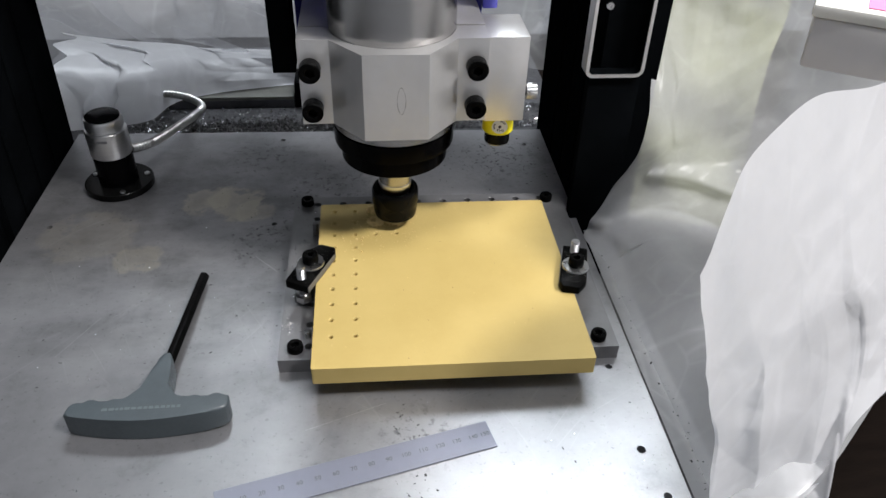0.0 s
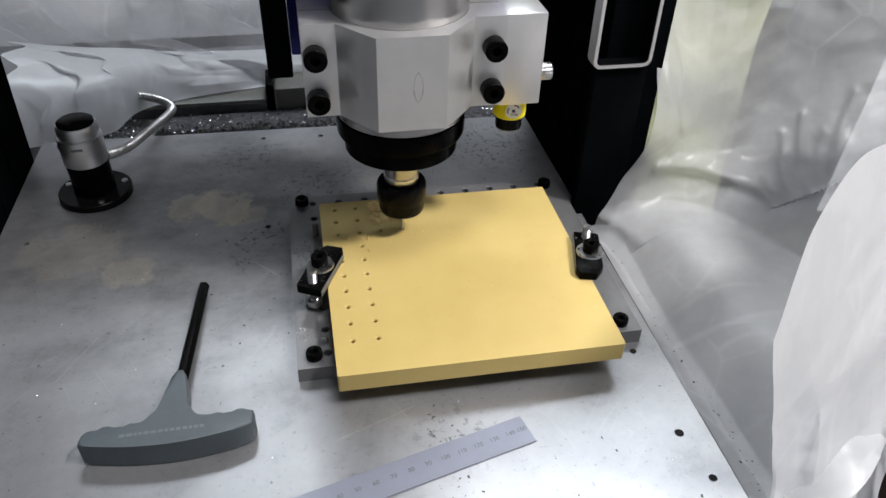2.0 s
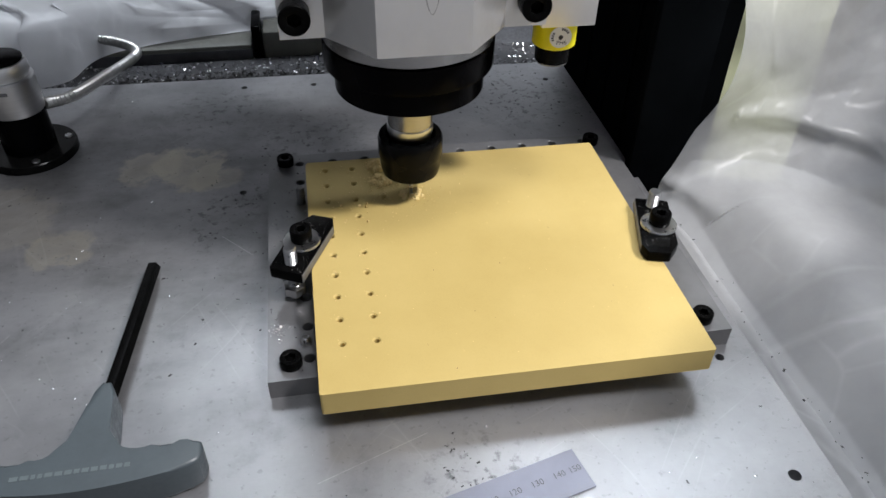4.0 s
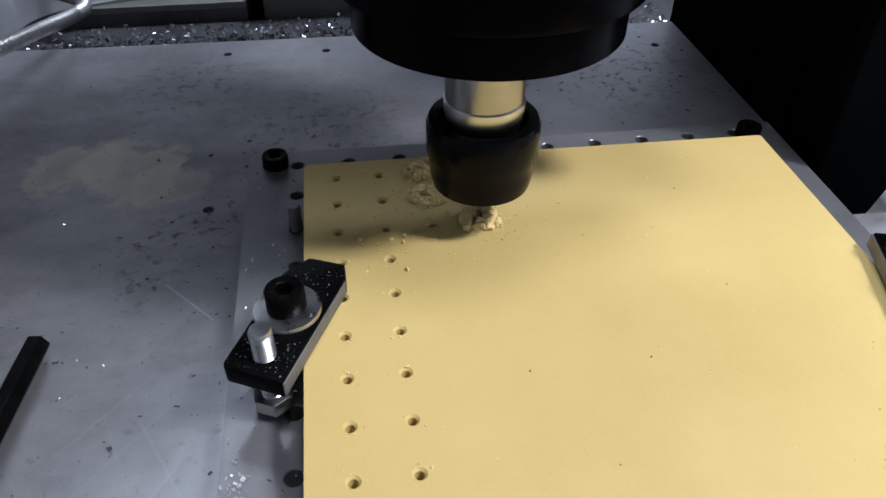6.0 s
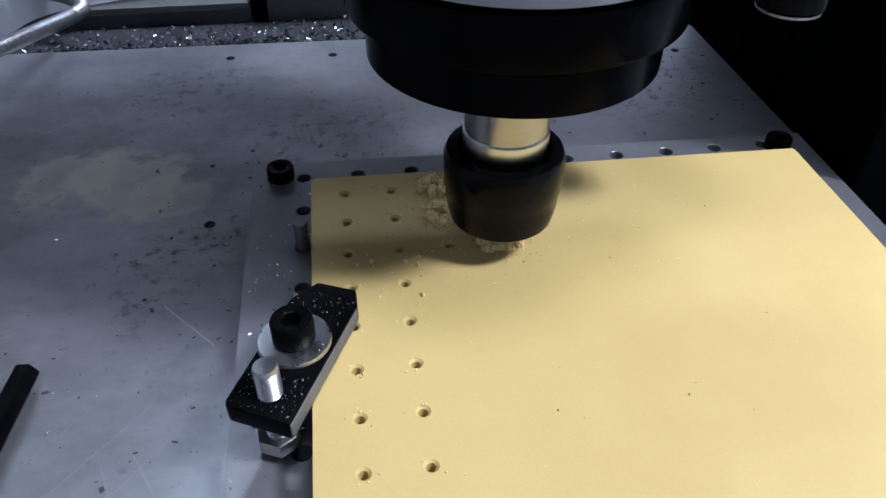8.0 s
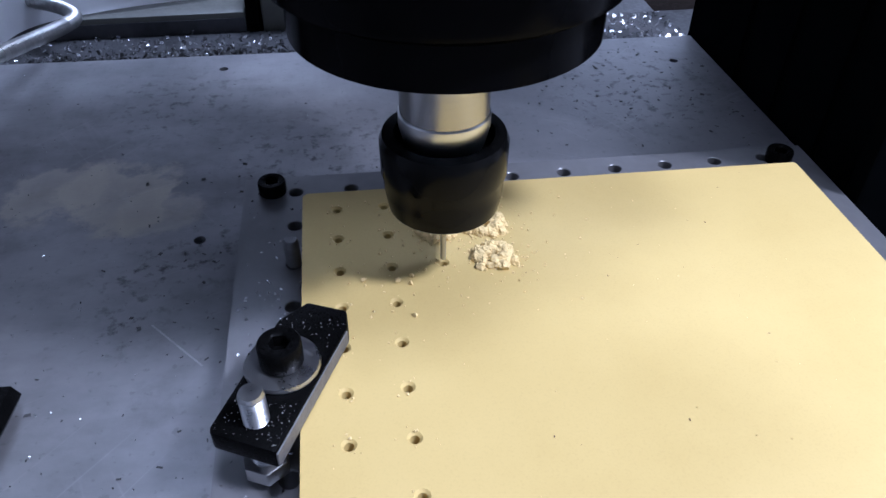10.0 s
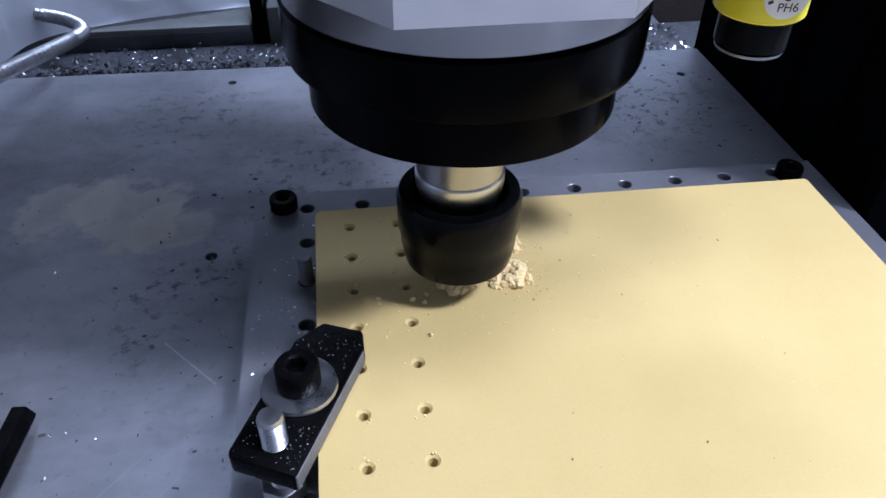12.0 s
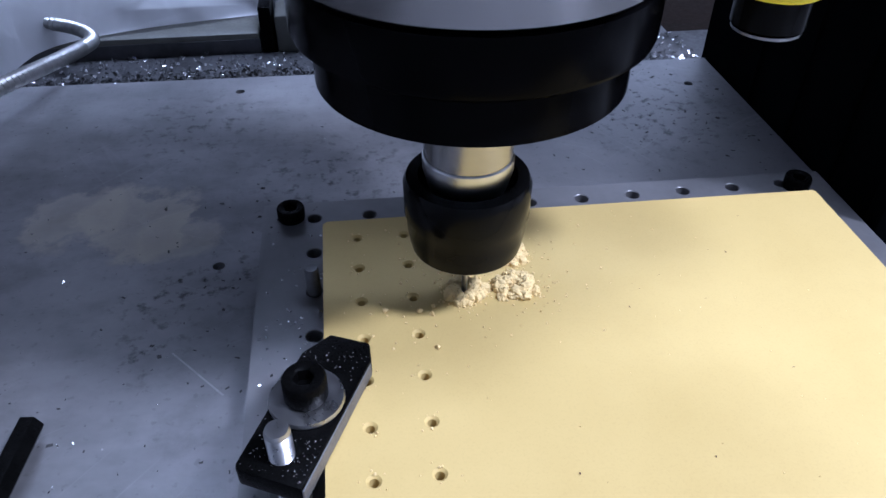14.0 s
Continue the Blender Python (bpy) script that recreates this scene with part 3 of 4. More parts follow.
# ---- fixture on the table ----
def socket_head(r, h, hexr, n=28):
    """A socket-head screw's head with its hexagon recess, standing on z = 0."""
    bm = bmesh.new()
    rings = []
    for rr, z in ((r * 0.96, 0), (r, 0.0004), (r, h - 0.0006), (r * 0.93, h), (hexr * 1.12, h)):
        rings.append([bm.verts.new((rr * math.cos(2 * math.pi * k / 24), rr * math.sin(2 * math.pi * k / 24), z)) for k in range(24)])

    def hex_ring(z):
        ring = []
        for k in range(24):
            a = 2 * math.pi * k / 24
            local = (a + math.pi / 6) % (math.pi / 3) - math.pi / 6
            rr = hexr * math.cos(math.pi / 6) / math.cos(local)
            ring.append(bm.verts.new((rr * math.cos(a), rr * math.sin(a), z)))
        return ring

    rings += [hex_ring(h - 0.0004), hex_ring(h * 0.45)]
    for a, b in zip(rings, rings[1:]):
        for k in range(24):
            bm.faces.new((a[k], a[(k + 1) % 24], b[(k + 1) % 24], b[k]))
    bm.faces.new(rings[0][::-1])
    bm.faces.new(rings[-1])
    return bm


def fixture_plate():
    holes = [(-0.030 + 0.02 * k, 0.168, 0.0026, 0.0095) for k in range(10)]
    holes += [(-0.030, 0.168 - 0.02 * k, 0.0026, 0.0095) for k in range(1, 9)]
    bm = drilled([(-0.0485, -0.0035), (0.1672, -0.0055), (0.1682, 0.1745), (-0.0485, 0.1785)], 0.0, PLATE, holes, lip=0.0003)
    rides(solid("fixture_plate", bm, M["plate"], "bare aluminium fixture plate drilled with a grid of holes", "fixture plate"))
    bolt = rides(thing("socket_screw", "black socket-head screw holding the fixture plate", "screw", pose(-0.0382, 0.1694, PLATE), "plate screws"))
    part("head", socket_head(0.0050, 0.0050, 0.0026), M["oxide"], bolt)
    for x, y, turn in ((0.1545, 0.165, 20), (0.1555, 0.003, 50), (-0.038, 0.0055, 10)):
        rides(copy_thing(bolt, pose(x, y, PLATE, 0, 0, turn)))
    pin = rides(thing("dowel_pin", "small pale steel pin lying in the plate beside the board", "pin", pose(-0.031, 0.017, PLATE)))
    tall = rides(thing("dowel_pin", "bare steel dowel standing in the plate against the board", "pin", pose(-0.0300, 0.1280, PLATE)))
    part("pin", lathe([(0, 0), (0.0023, 0), (0.0023, 0.0094), (0.0019, 0.0101), (0, 0.0102)], 20), M["bare"], tall)
    part("pin", lathe([(0, 0), (0.0024, 0), (0.0024, 0.003), (0.0015, 0.0045), (0, 0.0047)], 16), M["zinc"], pin)


fixture_plate()

HOLES = [(c, r) for c in (1, 2) for r in range(1, 11)] + [(c, r) for c in (3, 4) for r in (1, 2, 3)]


def hole_xy(c, r):
    return (c - 2) * ROW, (10 - r) * ROW


def board():
    rides(solid("spacer_sheet", box(-0.0235, 0.1405, 0.000, 0.138, PLATE, 0.0130), M["spacer"], "thin brown fibre spacer under the board", "spacer"))
    outline = []
    for x, y, a0 in ((-0.0260, -0.0266, 180), (0.1440, -0.0292, 270), (0.1446, 0.1420, 0), (-0.0258, 0.1450, 90)):
        r = 0.0012 if a0 != 90 else 0.0022
        cx = x + (r if a0 in (180, 90) else -r)
        cy = y + (r if a0 in (180, 270) else -r)
        outline += [(cx + r * math.cos(radians(a0 + 30 * k)), cy + r * math.sin(radians(a0 + 30 * k))) for k in range(4)]
    holes = [(*hole_xy(c, r), 0.0012, 0.0118) for c, r in HOLES]
    bm = drilled(outline, 0.0131, TOP, holes, 14, 0.0007)
    rides(solid("tooling_board", bm, M["board"], "smooth tan tooling board with rows of drilled holes", "board"))


board()


def strap_clamp():
    """Origin on the strap's underside, its tip towards +y."""
    cl = thing("strap_clamp", "black steel strap clamp with a washer and jack stud", "clamp", None, "strap clamps")
    h = 0.006
    pts = [(-0.0084, -0.0200), (-0.0074, -0.0212), (0.0088, -0.0216), (0.0090, 0.0180), (0.0064, 0.0234), (-0.0046, 0.0232), (-0.0090, 0.0150)]
    part("strap", prism(pts, 0, h, 0.0008, 2), M["oxide"], cl, "worn black strap")
    part("bare_edge", box(0.0086, 0.00915, -0.0215, 0.0174, 0.0007, 0.0053, 0.0002, 1), M["bare"], cl, "bare worn steel side of the strap")
    part("washer", lathe([(0.0045, h), (0.0090, h), (0.0092, h + 0.0005), (0.0089, h + 0.0014), (0.0045, h + 0.0015), (0.0045, h)], 40, pose(-0.0008, 0.0012, 0.0001)), M["zinc"], cl, "bright flat washer")
    bm = socket_head(0.0053, 0.0066, 0.0026)
    bmesh.ops.transform(bm, matrix=pose(-0.0008, 0.0012, h + 0.0017), verts=bm.verts[:])
    screw = part("screw", bm, M["oxide"], cl, "black socket-head screw")
    part("shank", lathe([(0, -0.0145), (0.0024, -0.0145), (0.0024, -0.0002), (0, -0.0002)], 16, pose(-0.0030, 0.0012, 0)), M["oxide"], screw)
    # threaded jack stud
    prof = [(0, -0.0150)]
    z = -0.0150
    while z < h + 0.0085:
        prof += [(0.00235, z), (0.0030, z + 0.0005)]
        z += 0.0010
    prof += [(0.0026, z + 0.0006), (0, z + 0.0006)]
    stud = part("stud", lathe(prof, 20, pose(0.0008, -0.0150, 0)), M["zinc"], cl, "bright threaded stud")
    part("nut", prism([(0.0057 * math.cos(radians(60 * k)), 0.0057 * math.sin(radians(60 * k))) for k in range(6)], -0.0120, -0.0075, 0.0004), M["zinc"], stud, "bright hexagon nut", pose(0.0008, -0.0150, 0))
    return cl


def clamps():
    a = strap_clamp()
    a.matrix_basis = pose(-0.0292, 0.0640, TOP + 0.0002, 0, 0, -25)
    rides(a)
    b = copy_thing(a, pose(0.1487, 0.0520, TOP + 0.0002, 0, 0, 164))
    rides(b)


clamps()


# ---- spindle ----
SX, SY = 0.030, 0.105
spindle = thing("spindle", "brushed steel milling spindle in an aluminium clamp", "spindle", pose(SX, SY, 0.034))


def build_spindle():
    sp = spindle
    nut = [(0, 0.0006), (0.0060, 0.0), (0.0138, 0.0), (0.0149, 0.0007), (0.0154, 0.0028), (0.0159, 0.0062), (0.0161, 0.0105), (0.0167, 0.0118),
           (0.0168, 0.0205), (0.0160, 0.0224), (0.0130, 0.0226), (0.0128, 0.0190), (0, 0.0190)]
    part("collet_nut", lathe(nut, 56), M["blackgloss"], sp, "black collet nut")
    collar = [(0, 0.0191), (0.0100, 0.0191), (0.0106, 0.0205), (0.0117, 0.0252), (0.0117, 0.0284), (0.0114, 0.0288), (0, 0.0288)]
    part("shaft_collar", lathe(collar, 56), M["silver"], sp, "polished tapered collar of the spindle nose")
    shaft = [(0, 0.0289), (0.0113, 0.0289), (0.0113, 0.0525), (0, 0.0525)]
    part("shaft", lathe(shaft, 56), M["steel"], sp, "bright turned spindle nose")
    lower = [(0.0114, 0.0520), (0.0345, 0.0510), (0.0360, 0.0518), (0.0360, 0.0618), (0.0114, 0.0619)]
    part("lower_ring", lathe(lower + [lower[0]], 72), M["black"], sp, "black lower ring")
    upper = [(0.012, 0.0620), (0.0372, 0.0620), (0.0402, 0.0640), (0.0405, 0.0652), (0.0405, 0.0760), (0.012, 0.0761)]
    part("upper_ring", lathe(upper + [upper[0]], 72), M["black"], sp, "black dust ring")
    body = [(0, 0.0762), (0.0392, 0.0762), (0.0400, 0.0772), (0.0400, 0.34), (0, 0.34)]
    part("body", lathe(body, 72), M["steel"], sp, "brushed steel spindle body")
    bit = [(0, -0.0204), (0.0008, -0.0200), (0.0009, -0.0080), (0.0015, -0.0065), (0.0015, 0.0005), (0, 0.0005)]
    part("end_mill", lathe(bit, 16), M["zinc"], sp, "thin pale end mill")
    # split clamp: front cap and rear block with the round bore
    z0, z1 = 0.0870, 0.1420

    def bored(front):
        n = 24
        if front:
            outer = [(-0.0580, -0.0040), (-0.0580, -0.0250), (-0.0390, -0.0250), (-0.0195, -0.0490), (0.0195, -0.0490), (0.0390, -0.0250), (0.0580, -0.0250), (0.0580, -0.0040)]
            arc = [(0.0402 * math.cos(a), 0.0402 * math.sin(a)) for a in (radians(-5.7 - (180 - 11.4) * k / n) for k in range(n + 1))]
        else:
            outer = [(0.0580, -0.0020), (0.0580, 0.0520), (-0.0580, 0.0520), (-0.0580, -0.0020)]
            arc = [(0.0402 * math.cos(a), 0.0402 * math.sin(a)) for a in (radians(182.9 - (180 + 5.8) * k / n) for k in range(n + 1))]
        bm = prism(outer + arc, z0, z1)
        sharp = [e for e in bm.edges if e.is_manifold and e.calc_face_angle(0) > 0.35 and max(v.co.xy.length for v in e.verts) > 0.0405]
        bmesh.ops.bevel(bm, geom=sharp, offset=0.0006, segments=1, affect="EDGES")
        bmesh.ops.triangulate(bm, faces=[f for f in bm.faces if len(f.verts) > 4])
        return bm

    cap = part("clamp_cap", bored(True), M["clamp_alu"], sp, "satin aluminium clamp cap with faceted front")
    part("clamp_block", bored(False), M["clamp_alu"], sp, "satin aluminium clamp block")
    for x in (-0.0510, 0.0505):
        for z in (0.0985, 0.1245):
            bm = socket_head(0.0066, 0.0090, 0.0032)
            bmesh.ops.transform(bm, matrix=pose(x, -0.0252, z, 90), verts=bm.verts[:])
            part("clamp_screw", bm, M["oxide"], cap, "black socket-head screw")
    bm = bmesh.new()
    rng = random.Random(4)
    rings = []
    for k in range(28):
        a = 2 * math.pi * k / 28
        w = rng.uniform(0.00012, 0.00032)
        squeeze = abs(math.cos(a)) ** 1.4 * math.copysign(1, math.cos(a))
        rings.append([bm.verts.new((0.0030 + (0.0026 + d) * squeeze, y, 0.113 + (0.0088 + d) * math.sin(a))) for d, y in ((-w, -0.0490), (-w, -0.04906), (w, -0.04906), (w, -0.0490))])
    for k in range(28):
        p, q = rings[k], rings[(k + 1) % 28]
        for i in range(3):
            bm.faces.new((p[i], p[i + 1], q[i + 1], q[i]))
    part("engraving", bm, M["etch"], cap, "worn engraved oval mark")
    # side block with knob and laser sensor
    side = part("side_block", box(0.0590, 0.0850, -0.0160, 0.0240, 0.0812, 0.1390, 0.0008), M["clamp_alu"], sp, "plain aluminium side block")
    prof = [(0, 0), (0.0032, 0), (0.0032, 0.003)]
    part("knob_stem", lathe(prof + [(0, 0.003)], 16, pose(0.0852, -0.002, 0.0960, 0, 90)), M["oxide"], side)
    bm = bmesh.new()
    n = 36
    rings = []
    for rr, z in ((0.0050, 0.003), (0.0054, 0.0036), (0.0054, 0.0096), (0.0050, 0.0102)):
        rings.append([bm.verts.new(((rr - 0.0004 * (k % 2)) * math.cos(2 * math.pi * k / n), (rr - 0.0004 * (k % 2)) * math.sin(2 * math.pi * k / n), z)) for k in range(n)])
    for a, b in zip(rings, rings[1:]):
        for k in range(n):
            bm.faces.new((a[k], a[(k + 1) % n], b[(k + 1) % n], b[k]))
    bm.faces.new(rings[0][::-1])
    bm.faces.new(rings[-1])
    bmesh.ops.transform(bm, matrix=pose(0.0852, -0.002, 0.0960, 0, 90), verts=bm.verts[:])
    part("knob", bm, M["zinc"], side, "knurled steel knob")
    # camera-like centring sensor in its yellow holder
    cx, cy = 0.0715, 0.0010
    holder = part("sensor_holder", lathe([(0, 0.0665), (0.0100, 0.0665), (0.0106, 0.0671), (0.0106, 0.0808), (0, 0.0809)], 40, pose(cx, cy, 0)), M["yellow"], sp, "yellow sensor holder")
    part("sensor_barrel", lathe([(0, 0.0580), (0.0078, 0.0580), (0.0087, 0.0587), (0.0087, 0.0664), (0, 0.0664)], 36, pose(cx, cy, 0)), M["blackgloss"], sp, "black sensor barrel")
    part("lens_ring", lathe([(0, 0.0572), (0.0082, 0.0572), (0.0082, 0.0579), (0, 0.0579)], 36, pose(cx, cy, 0)), M["steel"], sp, "bright lens ring")
    face = pose(cx - 0.0005, cy - 0.0108, 0.0738, 90, 0, -4)
    disc = part("label_disc", lathe([(0, 0), (0.0053, 0), (0.0053, 0.0003), (0, 0.0003)], 36, face), M["white"], holder, "round white label")
    part("label_hole", lathe([(0, 0.0003), (0.0011, 0.0003), (0.0011, 0.0006), (0, 0.0006)], 16, face), M["ink"], disc)
    lettering("label_text", "PH6", 0.0029, M["ink"], disc, face @ pose(0.0006, -0.0027, 0.00036))
    bm = bmesh.new()
    for k in range(8):
        a = radians((62, 78, 94, 110, -8, -24, -40, -56)[k])
        box(-0.00035, 0.00035, 0.0034, 0.0045, 0.0003, 0.00045, bm=bm)
        vs = bm.verts[-8:]
        bmesh.ops.transform(bm, matrix=pose(0, 0, 0, 0, 0, math.degrees(a)), verts=vs)
    bmesh.ops.transform(bm, matrix=face, verts=bm.verts[:])
    part("label_marks", bm, M["ink"], disc)
    # carriage plate behind
    part("carriage_plate", box(-0.0640, 0.0640, 0.0525, 0.0680, 0.0920, 0.34, 0.001), M["blue"], sp, "blue anodised carriage plate")
    part("carriage_cheek", box(0.0600, 0.0700, 0.0250, 0.0520, 0.1420, 0.30, 0.001), M["blue"], sp, "blue anodised cheek")


build_spindle()


def x_carriage():
    ob = thing("cross_carriage", "black upright bar of the cross carriage", "carriage", pose(SX, SY, 0.0))
    part("bar", box(-0.0790, -0.0640, 0.0180, 0.0420, 0.1360, 0.46, 0.001), M["pillar"], ob)
    part("back_plate", box(-0.0790, 0.0640, 0.0690, 0.1180, 0.2260, 0.30, 0.001), M["pillar"], ob)
    return ob


carriage = x_carriage()


def gantry():
    # out of view; added and sized to block the rear lamp over the board
    g = thing("shading_beam", "unseen black cross beam between the columns, added to block the rear lamp", "gantry beam")
    part("beam", box(-0.2635, 0.181, 0.250, 0.390, 0.190, 0.254, 0.003), M["pillar"], g)


gantry()


# ---- tools and loose things on the table ----
def hex_wrench():
    w = rides(thing("hex_key", "grey T-handled hex key lying on the machine table", "hex key"))
    pts = [(-0.1630, -0.0420), (-0.1612, -0.0345), (-0.1560, -0.0330), (-0.1500, -0.0350), (-0.1430, -0.0325), (-0.1360, -0.0350), (-0.1300, -0.0342), (-0.1258, -0.0290), (-0.1215, -0.0150),
           (-0.1180, 0.0030), (-0.1110, 0.0030), (-0.1098, -0.0150), (-0.1085, -0.0265), (-0.1050, -0.0330), (-0.0990, -0.0352), (-0.0930, -0.0350), (-0.0870, -0.0322), (-0.0800, -0.0345), (-0.0735, -0.0325),
           (-0.0722, -0.0380), (-0.0745, -0.0440), (-0.0880, -0.0470), (-0.1050, -0.0492), (-0.1200, -0.0498), (-0.1400, -0.0480), (-0.1550, -0.0450), (-0.1612, -0.0432)]
    pts = [q for (ax, ay), (bx, by) in zip(pts, pts[1:] + pts[:1]) for q in ((0.75 * ax + 0.25 * bx, 0.75 * ay + 0.25 * by), (0.25 * ax + 0.75 * bx, 0.25 * ay + 0.75 * by))]
    part("handle", prism(pts, 0.0006, 0.0165, 0.0048, 5, True), M["handle"], w, "grey ribbed plastic handle")
    ax = Vector((-0.1075, 0.0885, 0.0060)) - Vector((-0.1145, 0.0000, 0.0098))
    m = Matrix.Translation((-0.1145, 0.0, 0.0098)) @ ax.to_track_quat("Z", "Y").to_matrix().to_4x4()
    bm = prism([(0.0037 * math.cos(radians(60 * k)), 0.0037 * math.sin(radians(60 * k))) for k in range(6)], 0, ax.length, 0.0003)
    bmesh.ops.transform(bm, matrix=m, verts=bm.verts[:])
    part("shaft", bm, M["oxide"], w, "black hexagonal steel shaft")
    rng = random.Random(2)
    x = -0.1420
    while x < -0.0985:
        wd = rng.uniform(0.0014, 0.0030)
        part("moulded_mark", box(x, x + wd, -0.0415, -0.0396, 0.01651, 0.01662), M["mark"], w, "pale worn moulded mark")
        x += wd + 0.0009


hex_wrench()


def ruler():
    r = rides(thing("steel_ruler", "short steel ruler with millimetre scale lying on the table", "ruler", pose(0.0770, -0.0605, 0.0, 0, 0, 13.6)))
    length, half = 0.1555, 0.0096
    part("blade", box(-length, 0.0, -half, half, 0.0001, 0.0009, 0.0002, 1), M["ruler"], r)
    for k in range(1, 16):
        mm = 10 * k
        x = -0.0012 - 0.0010 * (150 - mm) - (0.0028 if mm == 150 else 0)
        lettering("number", str(mm), 0.0038, M["number"], r, pose(x, 0.0006, 0.00093))
    bm = bmesh.new()
    for k in range(0, 151):
        x = -0.0012 - 0.0010 * (150 - k)
        ln = 0.0052 if k % 10 == 0 else 0.0038 if k % 5 == 0 else 0.0025
        box(x - 0.00006, x + 0.00006, -half + 0.0003, -half + ln, 0.0009, 0.00093, bm=bm)
        box(x - 0.00006, x + 0.00006, half - ln * 0.8, half - 0.0003, 0.0009, 0.00093, bm=bm)
    part("scale_marks", bm, simple("engraved_marks", (0.2, 0.2, 0.22), 0.5, 0.3, 0.1, 50, 0.0), r)


ruler()


def tool_setter():
    p = rides(thing("tool_setter", "black and silver tool height probe standing on the table", "probe", pose(-0.1985, 0.2240, 0)))
    part("flange", lathe([(0, 0), (0.0270, 0), (0.0275, 0.0006), (0.0275, 0.0052), (0.0268, 0.0058), (0, 0.0058)], 56), M["blackgloss"], p, "black round flange")
    part("lower_body", lathe([(0, 0.0059), (0.0156, 0.0059), (0.0156, 0.0319), (0, 0.0319)], 48), M["black"], p, "black lower body")
    part("barrel", lathe([(0, 0.0320), (0.0160, 0.0320), (0.0163, 0.0325), (0.0163, 0.0535), (0.0158, 0.0542), (0, 0.0542)], 56), M["silver"], p, "bright turned barrel")
    part("cap_ring", lathe([(0, 0.0543), (0.0140, 0.0543), (0.0140, 0.0560), (0.0148, 0.0566), (0.0148, 0.0615), (0.0140, 0.0640), (0, 0.0640)], 56), M["silver"], p, "bright shouldered cap ring")
    part("button", lathe([(0, 0.0641), (0.0132, 0.0641), (0.0132, 0.0655), (0.0122, 0.0662), (0, 0.0664)], 40), M["black"], p, "black touch button")
    part("slot", box(-0.0042, 0.0042, -0.01655, -0.0160, 0.0480, 0.0502, 0.0002), M["bare"], p, "dull milled slot in the barrel")
    for a in (20, 160, 290):
        part("flange_screw", lathe([(0, 0.0059), (0.0024, 0.0059), (0.0022, 0.0068), (0, 0.0072)], 14, pose(0.0226 * math.cos(radians(a)), 0.0226 * math.sin(radians(a)), 0)), M["zinc"], p, "bright screw")
    part("side_screw", lathe([(0, 0), (0.0042, 0), (0.0045, 0.004), (0.003, 0.0075), (0, 0.008)], 20, pose(-0.0125, 0.0090, 0.0400, 0, -90)), M["black"], p, "black side plug")
    part("conduit", tube([(0.0135, 0.0080, 0.0300), (0.0240, 0.0300, 0.0230), (0.0360, 0.0700, 0.0160), (0.0465, 0.1150, 0.0080), (0.0450, 0.1390, 0.0040), (0.0290, 0.1600, 0.0020), (0.0060, 0.1720, 0.0010), (-0.0300, 0.1800, -0.0030), (-0.0800, 0.1850, -0.0060)], 0.0029, 14, 0.0011, 0.0034), M["braid"], p, "corrugated metal conduit")


tool_setter()


# ---- dust and swarf ----
def dust_pile(c, r, seed, spread, count, label):
    x0, y0 = hole_xy(c, r)
    rng = random.Random(seed)
    bm = bmesh.new()
    for k in range(count // 6):
        a, d = rng.uniform(0, 6.28), spread * rng.uniform(0.38, 0.86)
        r = rng.uniform(0.0009, 0.0023) * (1.15 - 0.4 * d / spread)
        m = Matrix.Translation((d * math.cos(a), d * math.sin(a) * 0.9, rng.uniform(0.0, 0.0022) * (1.2 - d / spread)))
        off = Vector((rng.uniform(0, 99), 0, 0))
        for v in bmesh.ops.create_icosphere(bm, subdivisions=3, radius=r)["verts"]:
            q = v.co * 900 + off
            v.co = m @ (v.co * (1.0 + 0.42 * noise.noise(q) + 0.26 * noise.noise(q * 2.7) + 0.12 * noise.noise(q * 6)))
    for k in range(count // 2):
        a, d = rng.uniform(0, 6.28), spread * abs(rng.gauss(0.75, 0.33))
        if d > 0.0017:
            r = rng.uniform(0.00015, 0.0005)
            bmesh.ops.create_icosphere(bm, subdivisions=1, radius=r, matrix=Matrix.Translation((d * math.cos(a), d * math.sin(a) * 0.9, r * 0.5)) @ Matrix.Diagonal((1, rng.uniform(0.6, 1.4), rng.uniform(0.6, 1.2), 1)))
    ob = solid("dust_pile", bm, M["dust"], label, "dust pile", pose(x0, y0, TOP), "drilling dust", "stuff")
    return ob


OLD_PILES = [rides(dust_pile(c, r, 10 + c * 4 + r, s, n, "clotted tan drilling dust heaped round a hole"))
             for c, r, s, n in ((3, 1, 0.0066, 220), (3, 2, 0.0070, 260), (4, 1, 0.0064, 200), (4, 2, 0.0070, 260))]
PILE_A = dust_pile(4, 3, 61, 0.0070, 330, "fresh tan drilling dust heaped round a hole")
PILE_B = dust_pile(3, 3, 62, 0.0070, 330, "fresh tan drilling dust heaped round a hole")


